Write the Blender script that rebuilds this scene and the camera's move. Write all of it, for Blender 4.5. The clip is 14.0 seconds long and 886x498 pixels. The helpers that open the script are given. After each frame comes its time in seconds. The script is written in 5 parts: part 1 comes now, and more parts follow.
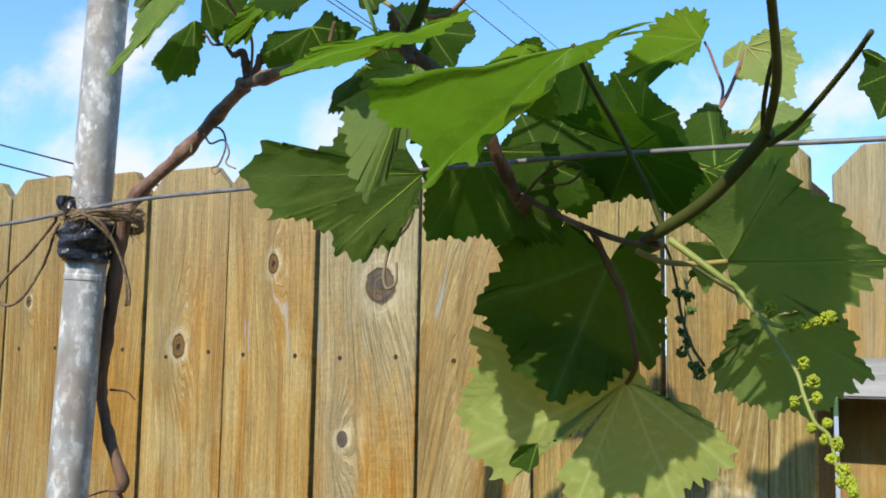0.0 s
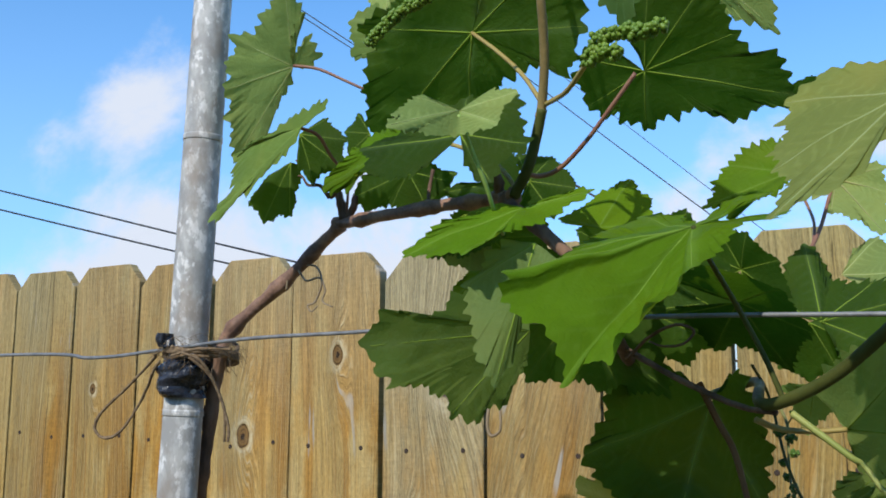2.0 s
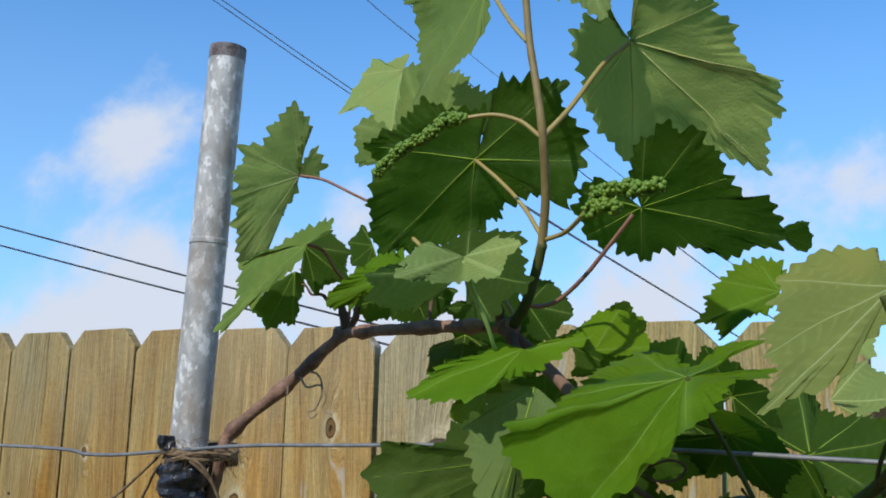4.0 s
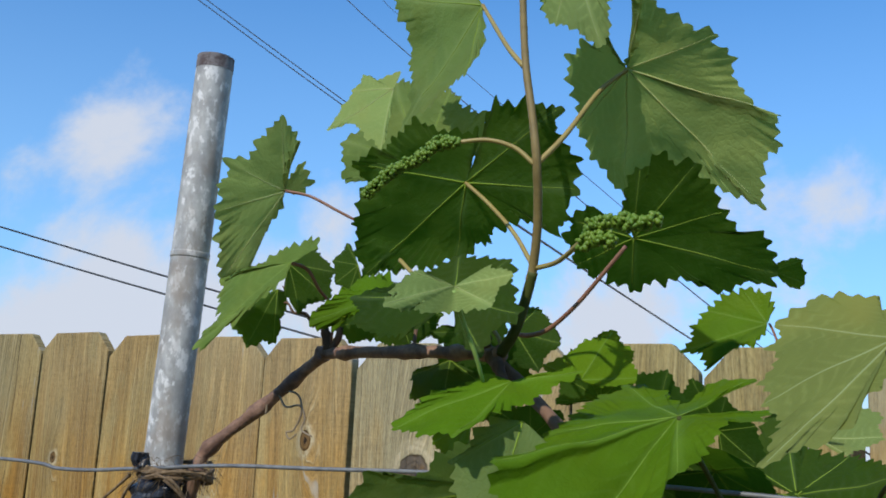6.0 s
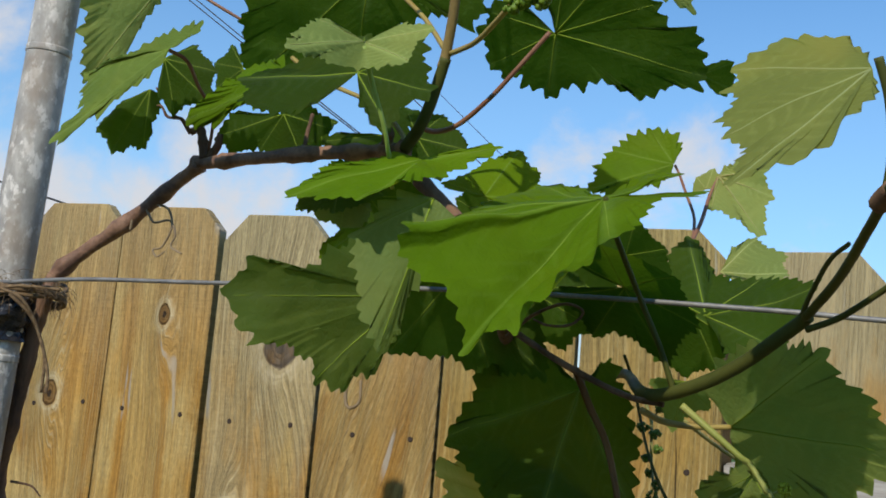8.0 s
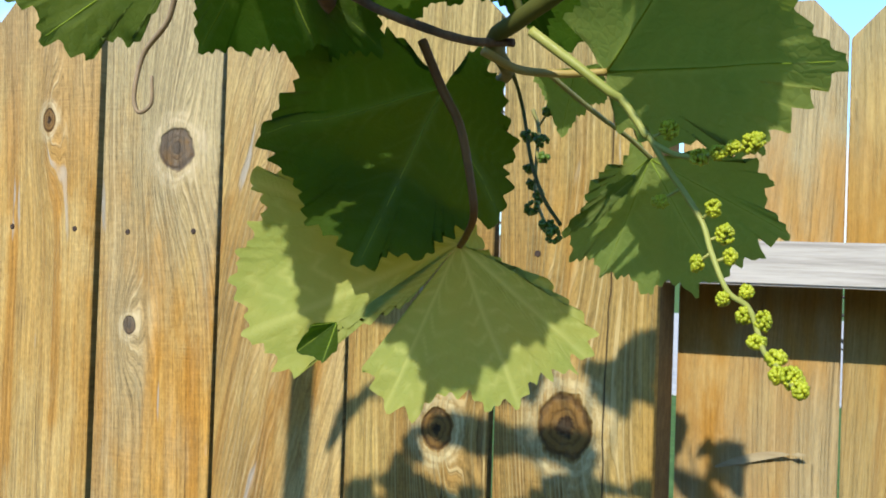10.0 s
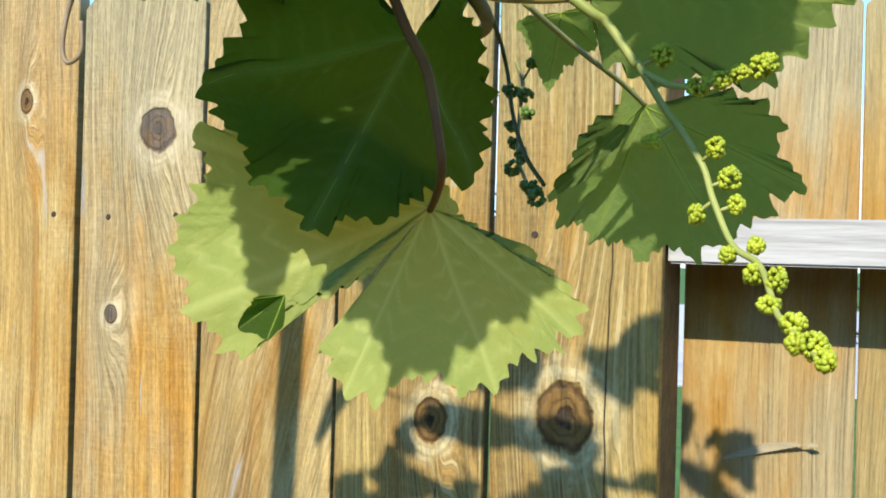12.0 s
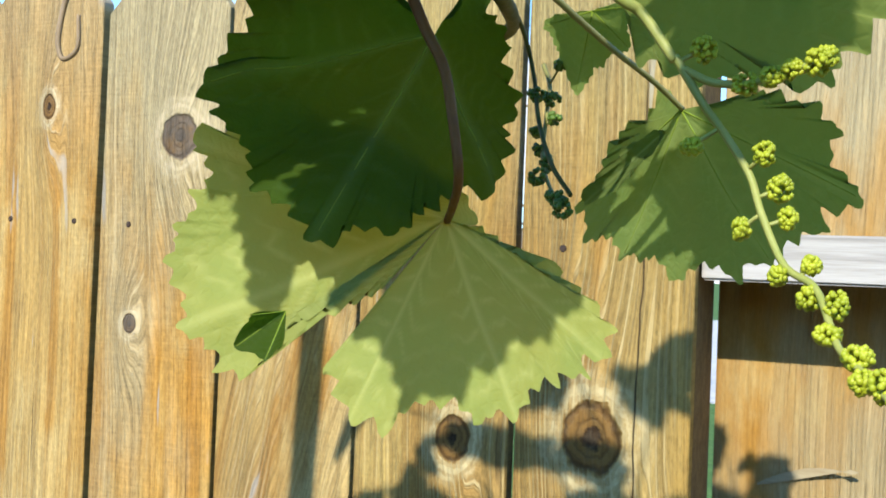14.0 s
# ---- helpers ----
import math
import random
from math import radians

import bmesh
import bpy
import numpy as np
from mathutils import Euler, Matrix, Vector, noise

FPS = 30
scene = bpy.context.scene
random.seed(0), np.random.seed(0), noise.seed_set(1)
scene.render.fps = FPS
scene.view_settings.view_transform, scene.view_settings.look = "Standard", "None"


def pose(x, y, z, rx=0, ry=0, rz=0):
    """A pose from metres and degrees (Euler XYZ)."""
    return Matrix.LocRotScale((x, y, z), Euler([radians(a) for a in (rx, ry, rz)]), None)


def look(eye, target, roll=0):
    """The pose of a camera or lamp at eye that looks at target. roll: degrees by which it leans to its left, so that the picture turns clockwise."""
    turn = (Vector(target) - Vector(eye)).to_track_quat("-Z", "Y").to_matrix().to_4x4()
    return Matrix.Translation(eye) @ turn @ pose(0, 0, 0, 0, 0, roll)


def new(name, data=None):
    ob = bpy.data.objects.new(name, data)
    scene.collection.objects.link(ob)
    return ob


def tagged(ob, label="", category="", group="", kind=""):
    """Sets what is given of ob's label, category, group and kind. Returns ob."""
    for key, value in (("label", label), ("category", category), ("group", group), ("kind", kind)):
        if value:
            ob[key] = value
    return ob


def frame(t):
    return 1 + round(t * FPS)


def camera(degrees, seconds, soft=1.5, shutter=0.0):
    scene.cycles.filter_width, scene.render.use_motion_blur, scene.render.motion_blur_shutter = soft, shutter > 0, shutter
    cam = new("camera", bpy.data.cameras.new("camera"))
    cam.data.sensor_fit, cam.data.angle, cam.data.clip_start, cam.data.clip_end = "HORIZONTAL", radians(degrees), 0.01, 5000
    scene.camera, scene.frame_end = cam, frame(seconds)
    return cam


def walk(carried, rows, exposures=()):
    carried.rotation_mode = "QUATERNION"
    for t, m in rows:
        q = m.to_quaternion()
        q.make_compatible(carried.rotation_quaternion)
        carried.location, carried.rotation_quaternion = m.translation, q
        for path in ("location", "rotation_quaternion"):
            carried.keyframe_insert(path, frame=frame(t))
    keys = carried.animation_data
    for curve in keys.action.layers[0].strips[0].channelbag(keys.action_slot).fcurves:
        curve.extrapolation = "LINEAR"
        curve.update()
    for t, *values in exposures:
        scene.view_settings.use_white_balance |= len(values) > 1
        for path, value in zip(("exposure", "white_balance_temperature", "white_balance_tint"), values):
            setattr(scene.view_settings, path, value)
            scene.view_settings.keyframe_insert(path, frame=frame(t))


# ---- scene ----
cam = camera(46.4, 14.0, 1.8)
PATH = [
    (0, (0.009, 0.346, 1.616), (-0.998, 2.059, 1.84), 0.9),
    (0.5, (-0.002, 0.33, 1.632), (-1.033, 2.029, 1.86), 1.5),
    (1, (-0.01, 0.32, 1.644), (-1.041, 2.017, 1.889), 1.0),
    (1.5, (-0.016, 0.318, 1.657), (-1.048, 2.008, 1.938), 0.3),
    (2, (-0.016, 0.312, 1.67), (-1.07, 1.983, 1.98), 0.3),
    (2.5, (-0.012, 0.303, 1.687), (-1.07, 1.969, 2.012), 1.1),
    (3, (-0.011, 0.295, 1.696), (-1.062, 1.964, 2.028), 1.2),
    (3.5, (-0.009, 0.292, 1.707), (-1.053, 1.961, 2.06), 1.5),
    (4, (-0.009, 0.288, 1.712), (-1.041, 1.957, 2.099), 1.4),
    (6.5, (-0.024, 0.294, 1.724), (-1.0, 1.989, 2.138), 3.5),
    (7, (-0.03, 0.305, 1.711), (-0.972, 2.012, 2.156), 4.1),
    (7.5, (-0.04, 0.319, 1.691), (-0.907, 2.075, 2.099), 5.1),
    (8, (-0.06, 0.34, 1.663), (-0.817, 2.168, 1.957), 4.8),
    (8.5, (-0.063, 0.347, 1.642), (-0.762, 2.208, 1.86), 3.7),
    (9, (-0.053, 0.381, 1.618), (-0.735, 2.254, 1.774), 1.4),
    (9.2, (-0.05, 0.406, 1.61), (-0.73, 2.283, 1.725), 1.7),
    (11.5, (-0.037, 0.518, 1.597), (-0.775, 2.377, 1.593), 1.6),
    (12, (-0.046, 0.526, 1.593), (-0.774, 2.389, 1.607), 1.5),
    (12.5, (-0.049, 0.536, 1.59), (-0.794, 2.392, 1.617), 1.7),
    (13, (-0.047, 0.545, 1.592), (-0.808, 2.394, 1.618), 2.1),
    (13.5, (-0.051, 0.554, 1.593), (-0.826, 2.397, 1.631), 1.9),
    (14, (-0.052, 0.552, 1.594), (-0.834, 2.393, 1.629), 2.3),
]
EXPOSURES = [(0.0, 0.05, 6400, 10), (2.0, -0.2, 6200, 10), (4.0, -0.35, 6150, 10), (6.5, -0.47, 6150, 10), (7.5, -0.54, 6200, 10), (8.0, -0.42, 6900, 10), (8.5, -0.12, 7250, 10), (9.0, 0.05, 7100, 10), (11.3, 0.62, 6450, 10), (12.5, 0.60, 6450, 10), (14.0, 0.60, 6450, 10)]
walk(cam, [(t, look(eye, target, roll)) for t, eye, target, roll in PATH], EXPOSURES)
# cloud banks: direction, half width in degrees, gain
CLOUDS = [
    ((-0.708, 0.645, 0.287), 5.0, 0.17), ((-0.716, 0.675, 0.165), 8.0, 0.10), ((-0.591, 0.786, 0.183), 6.0, 0.10),
    ((-0.232, 0.943, 0.237), 5.0, 0.10), ((-0.361, 0.923, 0.134), 8.0, 0.06), ((-0.126, 0.960, 0.249), 4.0, 0.13),
    ((-0.50, 0.80, 0.36), 14.0, -0.12),
]

# world, sun and exposure
SUN_UP = radians(37.5)
world = bpy.data.worlds.new("sky")
scene.world = world
world.use_nodes = True


class Tree:
    """A small builder for node trees."""

    def __init__(self, tree):
        self.t = tree
        tree.nodes.clear()

    def add(self, kind, ins=(), out=0, **props):
        n = self.t.nodes.new(kind)
        for k, v in props.items():
            setattr(n, k, v)
        for k, v in (ins.items() if isinstance(ins, dict) else enumerate(ins)):
            if v is None:
                continue
            if isinstance(v, bpy.types.NodeSocket):
                self.t.links.new(v, n.inputs[k])
            else:
                n.inputs[k].default_value = v
        return n.outputs[out]

    def m(self, op, a, b=None, c=None, clamp=False):
        return self.add("ShaderNodeMath", (a, b, c), operation=op, use_clamp=clamp)

    def vec(self, x, y, z):
        return self.add("ShaderNodeCombineXYZ", (x, y, z))

    def noise(self, v, scale=1.0, detail=3.0, rough=0.55, dist=0.0):
        return self.add("ShaderNodeTexNoise", {"Vector": v, "Scale": scale, "Detail": detail, "Roughness": rough, "Distortion": dist})

    def ramp(self, x, lo, hi, a=0.0, b=1.0, smooth=True):
        return self.add("ShaderNodeMapRange", {0: x, 1: lo, 2: hi, 3: a, 4: b}, interpolation_type="SMOOTHSTEP" if smooth else "LINEAR")

    def mix(self, f, a, b, mode="MIX"):
        n = self.t.nodes.new("ShaderNodeMix")
        n.data_type, n.blend_type = "RGBA", mode
        for s, v in ((n.inputs[0], f), (n.inputs[6], a), (n.inputs[7], b)):
            if isinstance(v, bpy.types.NodeSocket):
                self.t.links.new(v, s)
            else:
                s.default_value = v if not isinstance(v, tuple) or len(v) == 4 else (*v, 1)
        return n.outputs[2]

    def end(self, shader, kind="ShaderNodeOutputMaterial"):
        self.t.links.new(shader, self.t.nodes.new(kind).inputs[0])


w = Tree(world.node_tree)
way = w.add("ShaderNodeTexCoord", out=0)
sky = w.add("ShaderNodeTexSky", sky_type="NISHITA", sun_disc=False, sun_elevation=SUN_UP, sun_rotation=math.pi, air_density=1.0, dust_density=0.15, ozone_density=2.0)
parts = w.t.nodes.new("ShaderNodeSeparateXYZ")
w.t.links.new(way, parts.inputs[0])
puff = w.noise(way, 5.5, 7, 0.58, 0.3)
fine = w.noise(way, 14, 5, 0.6)
low = w.ramp(parts.outputs[2], 0.08, 0.40, 0.27, -0.12, False)
cloud = w.m("ADD", w.m("ADD", puff, low), w.m("MULTIPLY", w.m("SUBTRACT", fine, 0.5), 0.22))
for (dx, dy, dz), size, gain in CLOUDS:
    near = w.add("ShaderNodeVectorMath", (way, (dx, dy, dz)), out=1, operation="DOT_PRODUCT")
    cloud = w.m("ADD", cloud, w.ramp(near, math.cos(radians(size)), 1.0, 0.0, gain))
cover = w.ramp(cloud, 0.59, 0.81, 0.0, 0.97)
deep = w.mix(1.0, sky, (0.70, 1.22, 1.58), "MULTIPLY")
haze = w.mix(w.ramp(parts.outputs[2], 0.0, 0.45, 0.6, 0.0, False), deep, (3.5, 5.0, 6.6, 1))
lit = w.mix(cover, haze, (5.6, 5.85, 6.4, 1))
w.end(w.add("ShaderNodeBackground", (lit, 0.16)), "ShaderNodeOutputWorld")

sun = new("sun", bpy.data.lights.new("sun", "SUN"))
sun.data.energy, sun.data.angle, sun.data.color = 5.0, radians(0.6), (1.0, 0.94, 0.84)
sun.matrix_world = look((0, -10 * math.cos(SUN_UP), 10 * math.sin(SUN_UP)), (0, 0, 0))


# materials
def material(name):
    mat = bpy.data.materials.new(name)
    mat.use_nodes = True
    return mat, Tree(mat.node_tree)


def bump(t, height, strength, distance):
    return t.add("ShaderNodeBump", {"Height": height, "Strength": strength, "Distance": distance})


def surface(t, color, rough, normal=None, metal=0.0, spec=0.5):
    return t.add("ShaderNodeBsdfPrincipled", {"Base Color": color, "Roughness": rough, "Normal": normal, "Metallic": metal, "Specular IOR Level": spec})


def wood(name, knots=(), grey=0.0, warm=1.0, split=0.0, slant=0.0, coarse=1.0, tint=(1.0, 1.0, 1.0)):
    """Weathered pine, its grain along z, parting round the knots given as (x, z, half width, half height)."""
    mat, t = material(name)
    pos = t.add("ShaderNodeTexCoord", out=3)
    sep = t.t.nodes.new("ShaderNodeSeparateXYZ")
    t.t.links.new(pos, sep.inputs[0])
    x, z = sep.outputs[0], sep.outputs[2]
    rnd = t.m("MULTIPLY", t.add("ShaderNodeObjectInfo", out=5), 61.0)

    def grain(a, across, up, detail=3, rough=0.55):
        return t.noise(t.vec(t.m("MULTIPLY", a, across), rnd, t.m("MULTIPLY", z, up)), 1.0, detail, rough)

    def off(a, gain):
        return t.m("MULTIPLY", t.m("SUBTRACT", a, 0.5), gain)

    # growth rings cut lengthwise, in rings across the board; they swell into long closed loops round a knot
    rings_per_m = 230.0
    u = t.m("ADD", x, t.m("ADD", off(grain(x, 4.0, 1.1, 1), 0.09), t.m("ADD", off(grain(x, 26.0, 5.0, 1), 0.004), off(grain(x, 75.0, 0.7, 1), 0.009))))
    if slant:
        u = t.m("SUBTRACT", u, t.m("MULTIPLY", z, slant))
    swell, near = None, None
    heart, halo, disc_rings, core = None, None, None, None
    wob_a, wob_b = off(t.noise(pos, 55, 2), 0.55), off(t.noise(pos, 240, 3), 0.10)
    for kx, kz, kw, kh in knots:
        ax, az = t.m("SUBTRACT", x, kx), t.m("SUBTRACT", z, kz)
        px, pz = t.m("DIVIDE", ax, kw), t.m("DIVIDE", az, kh)
        far = t.m("SQRT", t.m("ADD", t.m("MULTIPLY", px, px), t.m("MULTIPLY", pz, pz)))
        wob = t.m("ADD", far, t.m("ADD", wob_a, wob_b))
        ax2 = t.m("DIVIDE", px, 2.3)
        az2 = t.m("DIVIDE", t.m("ADD", pz, off(grain(x, 14.0, 5.0, 1), 2.2)), 5.2)
        hump = t.m("MULTIPLY", t.m("EXPONENT", t.m("MULTIPLY", t.m("ADD", t.m("MULTIPLY", ax2, ax2), t.m("MULTIPLY", az2, az2)), -1.0)), min(kw, 0.011) * 3.0)
        swell = hump if swell is None else t.m("ADD", swell, hump)
        reach = t.m("DIVIDE", hump, min(kw, 0.011) * 3.0)
        near = reach if near is None else t.m("MAXIMUM", near, reach)
        inner = t.ramp(wob, 0.90, 1.06, 1.0, 0.0)
        pith = t.ramp(t.m("ADD", wob, off(t.noise(pos, 170, 3), 0.5)), 0.22, 0.42, 1.0, 0.0)
        core = pith if core is None else t.m("MAXIMUM", core, pith)
        tear = t.m("ADD", wob, off(grain(x, 90.0, 32.0, 3, 0.6), 1.6))
        ring = t.m("MULTIPLY", t.ramp(wob, 0.98, 1.08, 0.0, 1.0), t.ramp(tear, 1.2, 2.1, 1.0, 0.0))
        ring = t.m("MULTIPLY", ring, t.ramp(t.m("SINE", t.m("ADD", t.m("MULTIPLY", wob, 17.0), t.m("MULTIPLY", t.noise(pos, 60, 3), 9.0))), -0.6, 0.4, 0.55, 1.0))
        turns = t.m("SINE", t.m("ADD", t.m("MULTIPLY", wob, 22.0), t.m("MULTIPLY", t.noise(pos, 120, 3), 5.0)))
        rim = t.m("MULTIPLY", t.ramp(wob, 0.74, 0.88), t.ramp(wob, 0.97, 1.03, 1.0, 0.0))
        turns = t.m("MAXIMUM", t.m("MULTIPLY", t.ramp(turns, 0.0, 1.0), 0.40), t.m("MULTIPLY", rim, 0.75))
        turns = t.m("MULTIPLY", turns, inner)
        heart = inner if heart is None else t.m("MAXIMUM", heart, inner)
        halo = ring if halo is None else t.m("MAXIMUM", halo, ring)
        disc_rings = turns if disc_rings is None else t.m("MAXIMUM", disc_rings, turns)
    if swell is not None:
        u = t.m("ADD", u, swell)
    phase = t.m("MULTIPLY", u, rings_per_m * 2 * math.pi)
    wave = t.m("ADD", t.m("MULTIPLY", t.m("SINE", phase), 0.5), off(grain(u, 470.0, 1.8, 2, 0.6), 2.5))
    slow = t.m("SINE", t.m("MULTIPLY", phase, 0.29))
    fibre = t.m("SUBTRACT", grain(u, 900.0, 14.0, 4, 0.7), 0.5)
    fine = t.m("SUBTRACT", grain(u, 260.0, 5.0, 4, 0.7), 0.5)
    speck = t.m("SUBTRACT", t.noise(t.vec(t.m("MULTIPLY", x, 420.0), rnd, t.m("MULTIPLY", z, 160.0)), 1.0, 3, 0.7), 0.5)
    saw = t.m("SUBTRACT", t.noise(t.vec(t.m("MULTIPLY", x, 40.0), rnd, t.m("MULTIPLY", z, 520.0)), 1.0, 2), 0.5)
    blotch = grain(x, 13.0, 4.5, 5, 0.65)
    stain = grain(x, 8.0, 2.4, 4, 0.6)
    field = grain(x, 18.0, 3.5, 3, 0.6)
    if near is not None:
        field = t.m("ADD", field, t.m("MULTIPLY", near, 0.30))
    band = grain(u, 38.0, 0.6, 3, 0.6)
    # pale raised late wood, broken along its length and stronger in some stretches
    ridge = t.m("MULTIPLY", t.ramp(t.m("ADD", wave, t.m("MULTIPLY", fibre, 2.0)), 0.16, 0.62), t.ramp(t.m("ADD", field, off(grain(u, 150.0, 16.0, 3, 0.7), 0.5)), 0.38, 0.60))
    groove = t.m("MULTIPLY", t.ramp(t.m("ADD", wave, fibre), -0.12, -0.60), t.ramp(field, 0.34, 0.62, 0.4, 1.0))
    check = t.m("MULTIPLY", t.ramp(grain(u, 330.0, 3.2, 3, 0.6), 0.67, 0.73), t.ramp(grain(x, 13.0, 3.0), 0.50, 0.62))
    col = t.mix(t.ramp(stain, 0.45, 0.63), (0.51 * warm, 0.335 * warm, 0.112 * warm), (0.47 * warm, 0.245 * warm, 0.046 * warm))
    col = t.mix(t.ramp(band, 0.50, 0.61, 0.0, 0.70), col, (0.395 * warm, 0.185 * warm, 0.026 * warm))
    col = t.mix(t.ramp(blotch, 0.55, 0.74, 0.0, 0.55), col, (0.235 * warm, 0.135 * warm, 0.045 * warm))
    col = t.mix(t.ramp(blotch, 0.52, 0.36, 0.0, 0.85), col, (0.55, 0.41, 0.18))
    col = t.mix(t.ramp(slow, 0.2, 1.0, 0.0, 0.25), col, (0.34 * warm, 0.185 * warm, 0.042 * warm))
    # grey weathering, strongest at the cut tops
    top = t.ramp(t.m("ADD", z, off(blotch, 0.30)), 1.62, 1.88, 0.0, 0.5 + 0.5 * min(1, grey))
    worn = t.m("ADD", top, t.m("MULTIPLY", t.ramp(t.m("ADD", field, off(blotch, 0.5)), 0.34, 0.66), grey), clamp=True)
    col = t.mix(worn, col, (0.47, 0.395, 0.235))
    shade = t.m("ADD", t.m("MULTIPLY", fine, 0.90), t.m("ADD", t.m("MULTIPLY", fibre, 1.05), t.m("MULTIPLY", speck, 0.95)))
    shade = t.m("ADD", shade, t.m("MULTIPLY", saw, t.ramp(stain, 0.46, 0.60, 0.0, 0.45 if coarse > 0.5 else 0.0)))
    if coarse < 0.5:
        shade = t.m("MULTIPLY", shade, 0.45)
    shade = t.m("SUBTRACT", t.m("ADD", 1.0, shade), t.m("MULTIPLY", groove, 0.25 * coarse))
    col = t.mix(1.0, col, t.add("ShaderNodeCombineColor", (shade, shade, shade)), "MULTIPLY")
    tone = t.add("ShaderNodeObjectInfo", out=5)
    col = t.mix(1.0, col, t.mix(tone, (0.88, 0.86, 0.74), (1.08, 1.09, 1.10)), "MULTIPLY")
    gain = 0.32 * coarse if near is None else t.m("ADD", 0.30 * coarse, t.m("MULTIPLY", near, 0.45))
    col = t.mix(t.m("MULTIPLY", ridge, gain), col, (0.63, 0.515, 0.31))
    # silver-blue flames of bare dead wood along the grain
    silver = t.m("MULTIPLY", t.ramp(grain(u, 58.0, 4.6, 3, 0.6), 0.645, 0.68), t.ramp(grain(x, 16.0, 7.0, 2), 0.46, 0.56))
    col = t.mix(t.m("MULTIPLY", silver, 0.7 * coarse), col, (0.47, 0.455, 0.43))
    col = t.mix(t.m("MULTIPLY", check, 0.8), col, (0.075, 0.043, 0.018))
    height = t.m("ADD", t.m("ADD", t.m("MULTIPLY", fine, 0.6), t.m("MULTIPLY", speck, 0.7)), t.m("ADD", t.m("MULTIPLY", fibre, 0.6), t.m("MULTIPLY", saw, 0.12)))
    height = t.m("ADD", height, t.m("SUBTRACT", t.m("MULTIPLY", ridge, 0.8), t.m("ADD", check, t.m("MULTIPLY", groove, 0.3))))
    if heart is not None:
        disc = t.mix(disc_rings, (0.27, 0.150, 0.048), (0.075, 0.038, 0.012))
        disc = t.mix(core, disc, (0.045, 0.025, 0.011))
        disc = t.mix(t.ramp(t.noise(pos, 85, 4, 0.65), 0.46, 0.66, 0.0, 0.5 if grey > 0.4 else 0.15), disc, (0.29, 0.25, 0.20))
        if grey > 0.4:
            disc = t.mix(t.ramp(t.noise(pos, 40, 3), 0.35, 0.6, 0.35, 0.85), disc, (0.15, 0.125, 0.10))
        col = t.mix(t.m("MULTIPLY", halo, t.ramp(t.noise(pos, 75, 3), 0.34, 0.54, 0.4, 1.0)), col, (0.66, 0.555, 0.36))
        col = t.mix(heart, col, disc)
        height = t.m("SUBTRACT", height, t.m("MULTIPLY", heart, t.m("ADD", disc_rings, 0.4)))
    if split:
        seam = t.m("ABSOLUTE", t.m("SUBTRACT", t.m("ADD", x, off(grain(x, 2.0, 9.0), 0.012)), split))
        gap = t.m("MULTIPLY", t.ramp(seam, 0.0003, 0.0009, 0.9, 0.0), t.ramp(grain(x, 1.0, 5.0, 2), 0.42, 0.5))
        col = t.mix(gap, col, (0.05, 0.03, 0.015))
        height = t.m("SUBTRACT", height, gap)
    col = t.mix(1.0, col, (0.79 * tint[0], 0.775 * tint[1], 0.71 * tint[2]), "MULTIPLY")
    t.end(surface(t, col, t.ramp(shade, 0.6, 1.4, 0.85, 0.68), bump(t, height, 0.9, 0.0016), spec=0.25))
    return mat


def leaf_matter(name, front, glow, rough, share, spec, net=0.45):
    """A leaf's skin: light is partly scattered back and partly let through."""
    mat, t = material(name)
    pos = t.add("ShaderNodeTexCoord", out=3)
    rnd = t.add("ShaderNodeObjectInfo", out=5)
    front, glow = tuple(c * 0.80 for c in front), tuple(c * 0.82 for c in glow)
    mottle = t.noise(pos, 38, 4, 0.6)
    cell = t.add("ShaderNodeTexVoronoi", {"Vector": pos, "Scale": 330.0}, feature="DISTANCE_TO_EDGE")
    shift = t.m("ADD", t.m("MULTIPLY", mottle, 0.6), t.m("MULTIPLY", rnd, 0.5))
    col = t.mix(t.ramp(shift, 0.15, 0.95), tuple(c * 0.72 for c in front), tuple(c * 1.25 for c in front))
    tint = t.mix(t.ramp(shift, 0.15, 0.95), tuple(c * 0.8 for c in glow), glow)
    near = t.add("ShaderNodeAttribute", out=2, attribute_name="vein_glow")
    patch = t.ramp(t.noise(pos, 16, 3, 0.6), 0.42, 0.66)
    col = t.mix(t.m("MULTIPLY", patch, 0.45), col, (front[0] * 1.45, front[1] * 1.10, front[2]))
    tint = t.mix(t.m("MULTIPLY", patch, 0.45), tint, (glow[0] * 1.30, glow[1] * 1.05, glow[2]))
    col = t.mix(t.m("MULTIPLY", near, net), col, tuple(min(0.8, c * 1.6 + 0.05) for c in (front[0] * 1.1, front[1], front[2])))
    tint = t.mix(t.m("MULTIPLY", near, net * 0.8), tint, (glow[0] * 1.3, glow[1] * 1.15, glow[2]))
    relief = t.m("ADD", t.ramp(cell, 0.0, 0.25, 0.0, 0.6), t.m("MULTIPLY", t.noise(pos, 110, 3), 0.9))
    nor = bump(t, t.m("ADD", relief, t.m("MULTIPLY", near, 1.0 + 1.5 * (net > 0.9))), 0.20, 0.0008)
    skin = surface(t, col, rough, nor, spec=spec)
    through_light = t.add("ShaderNodeBsdfTranslucent", {"Color": tint, "Normal": nor})
    t.end(t.add("ShaderNodeMixShader", (share, skin, through_light)))
    return mat


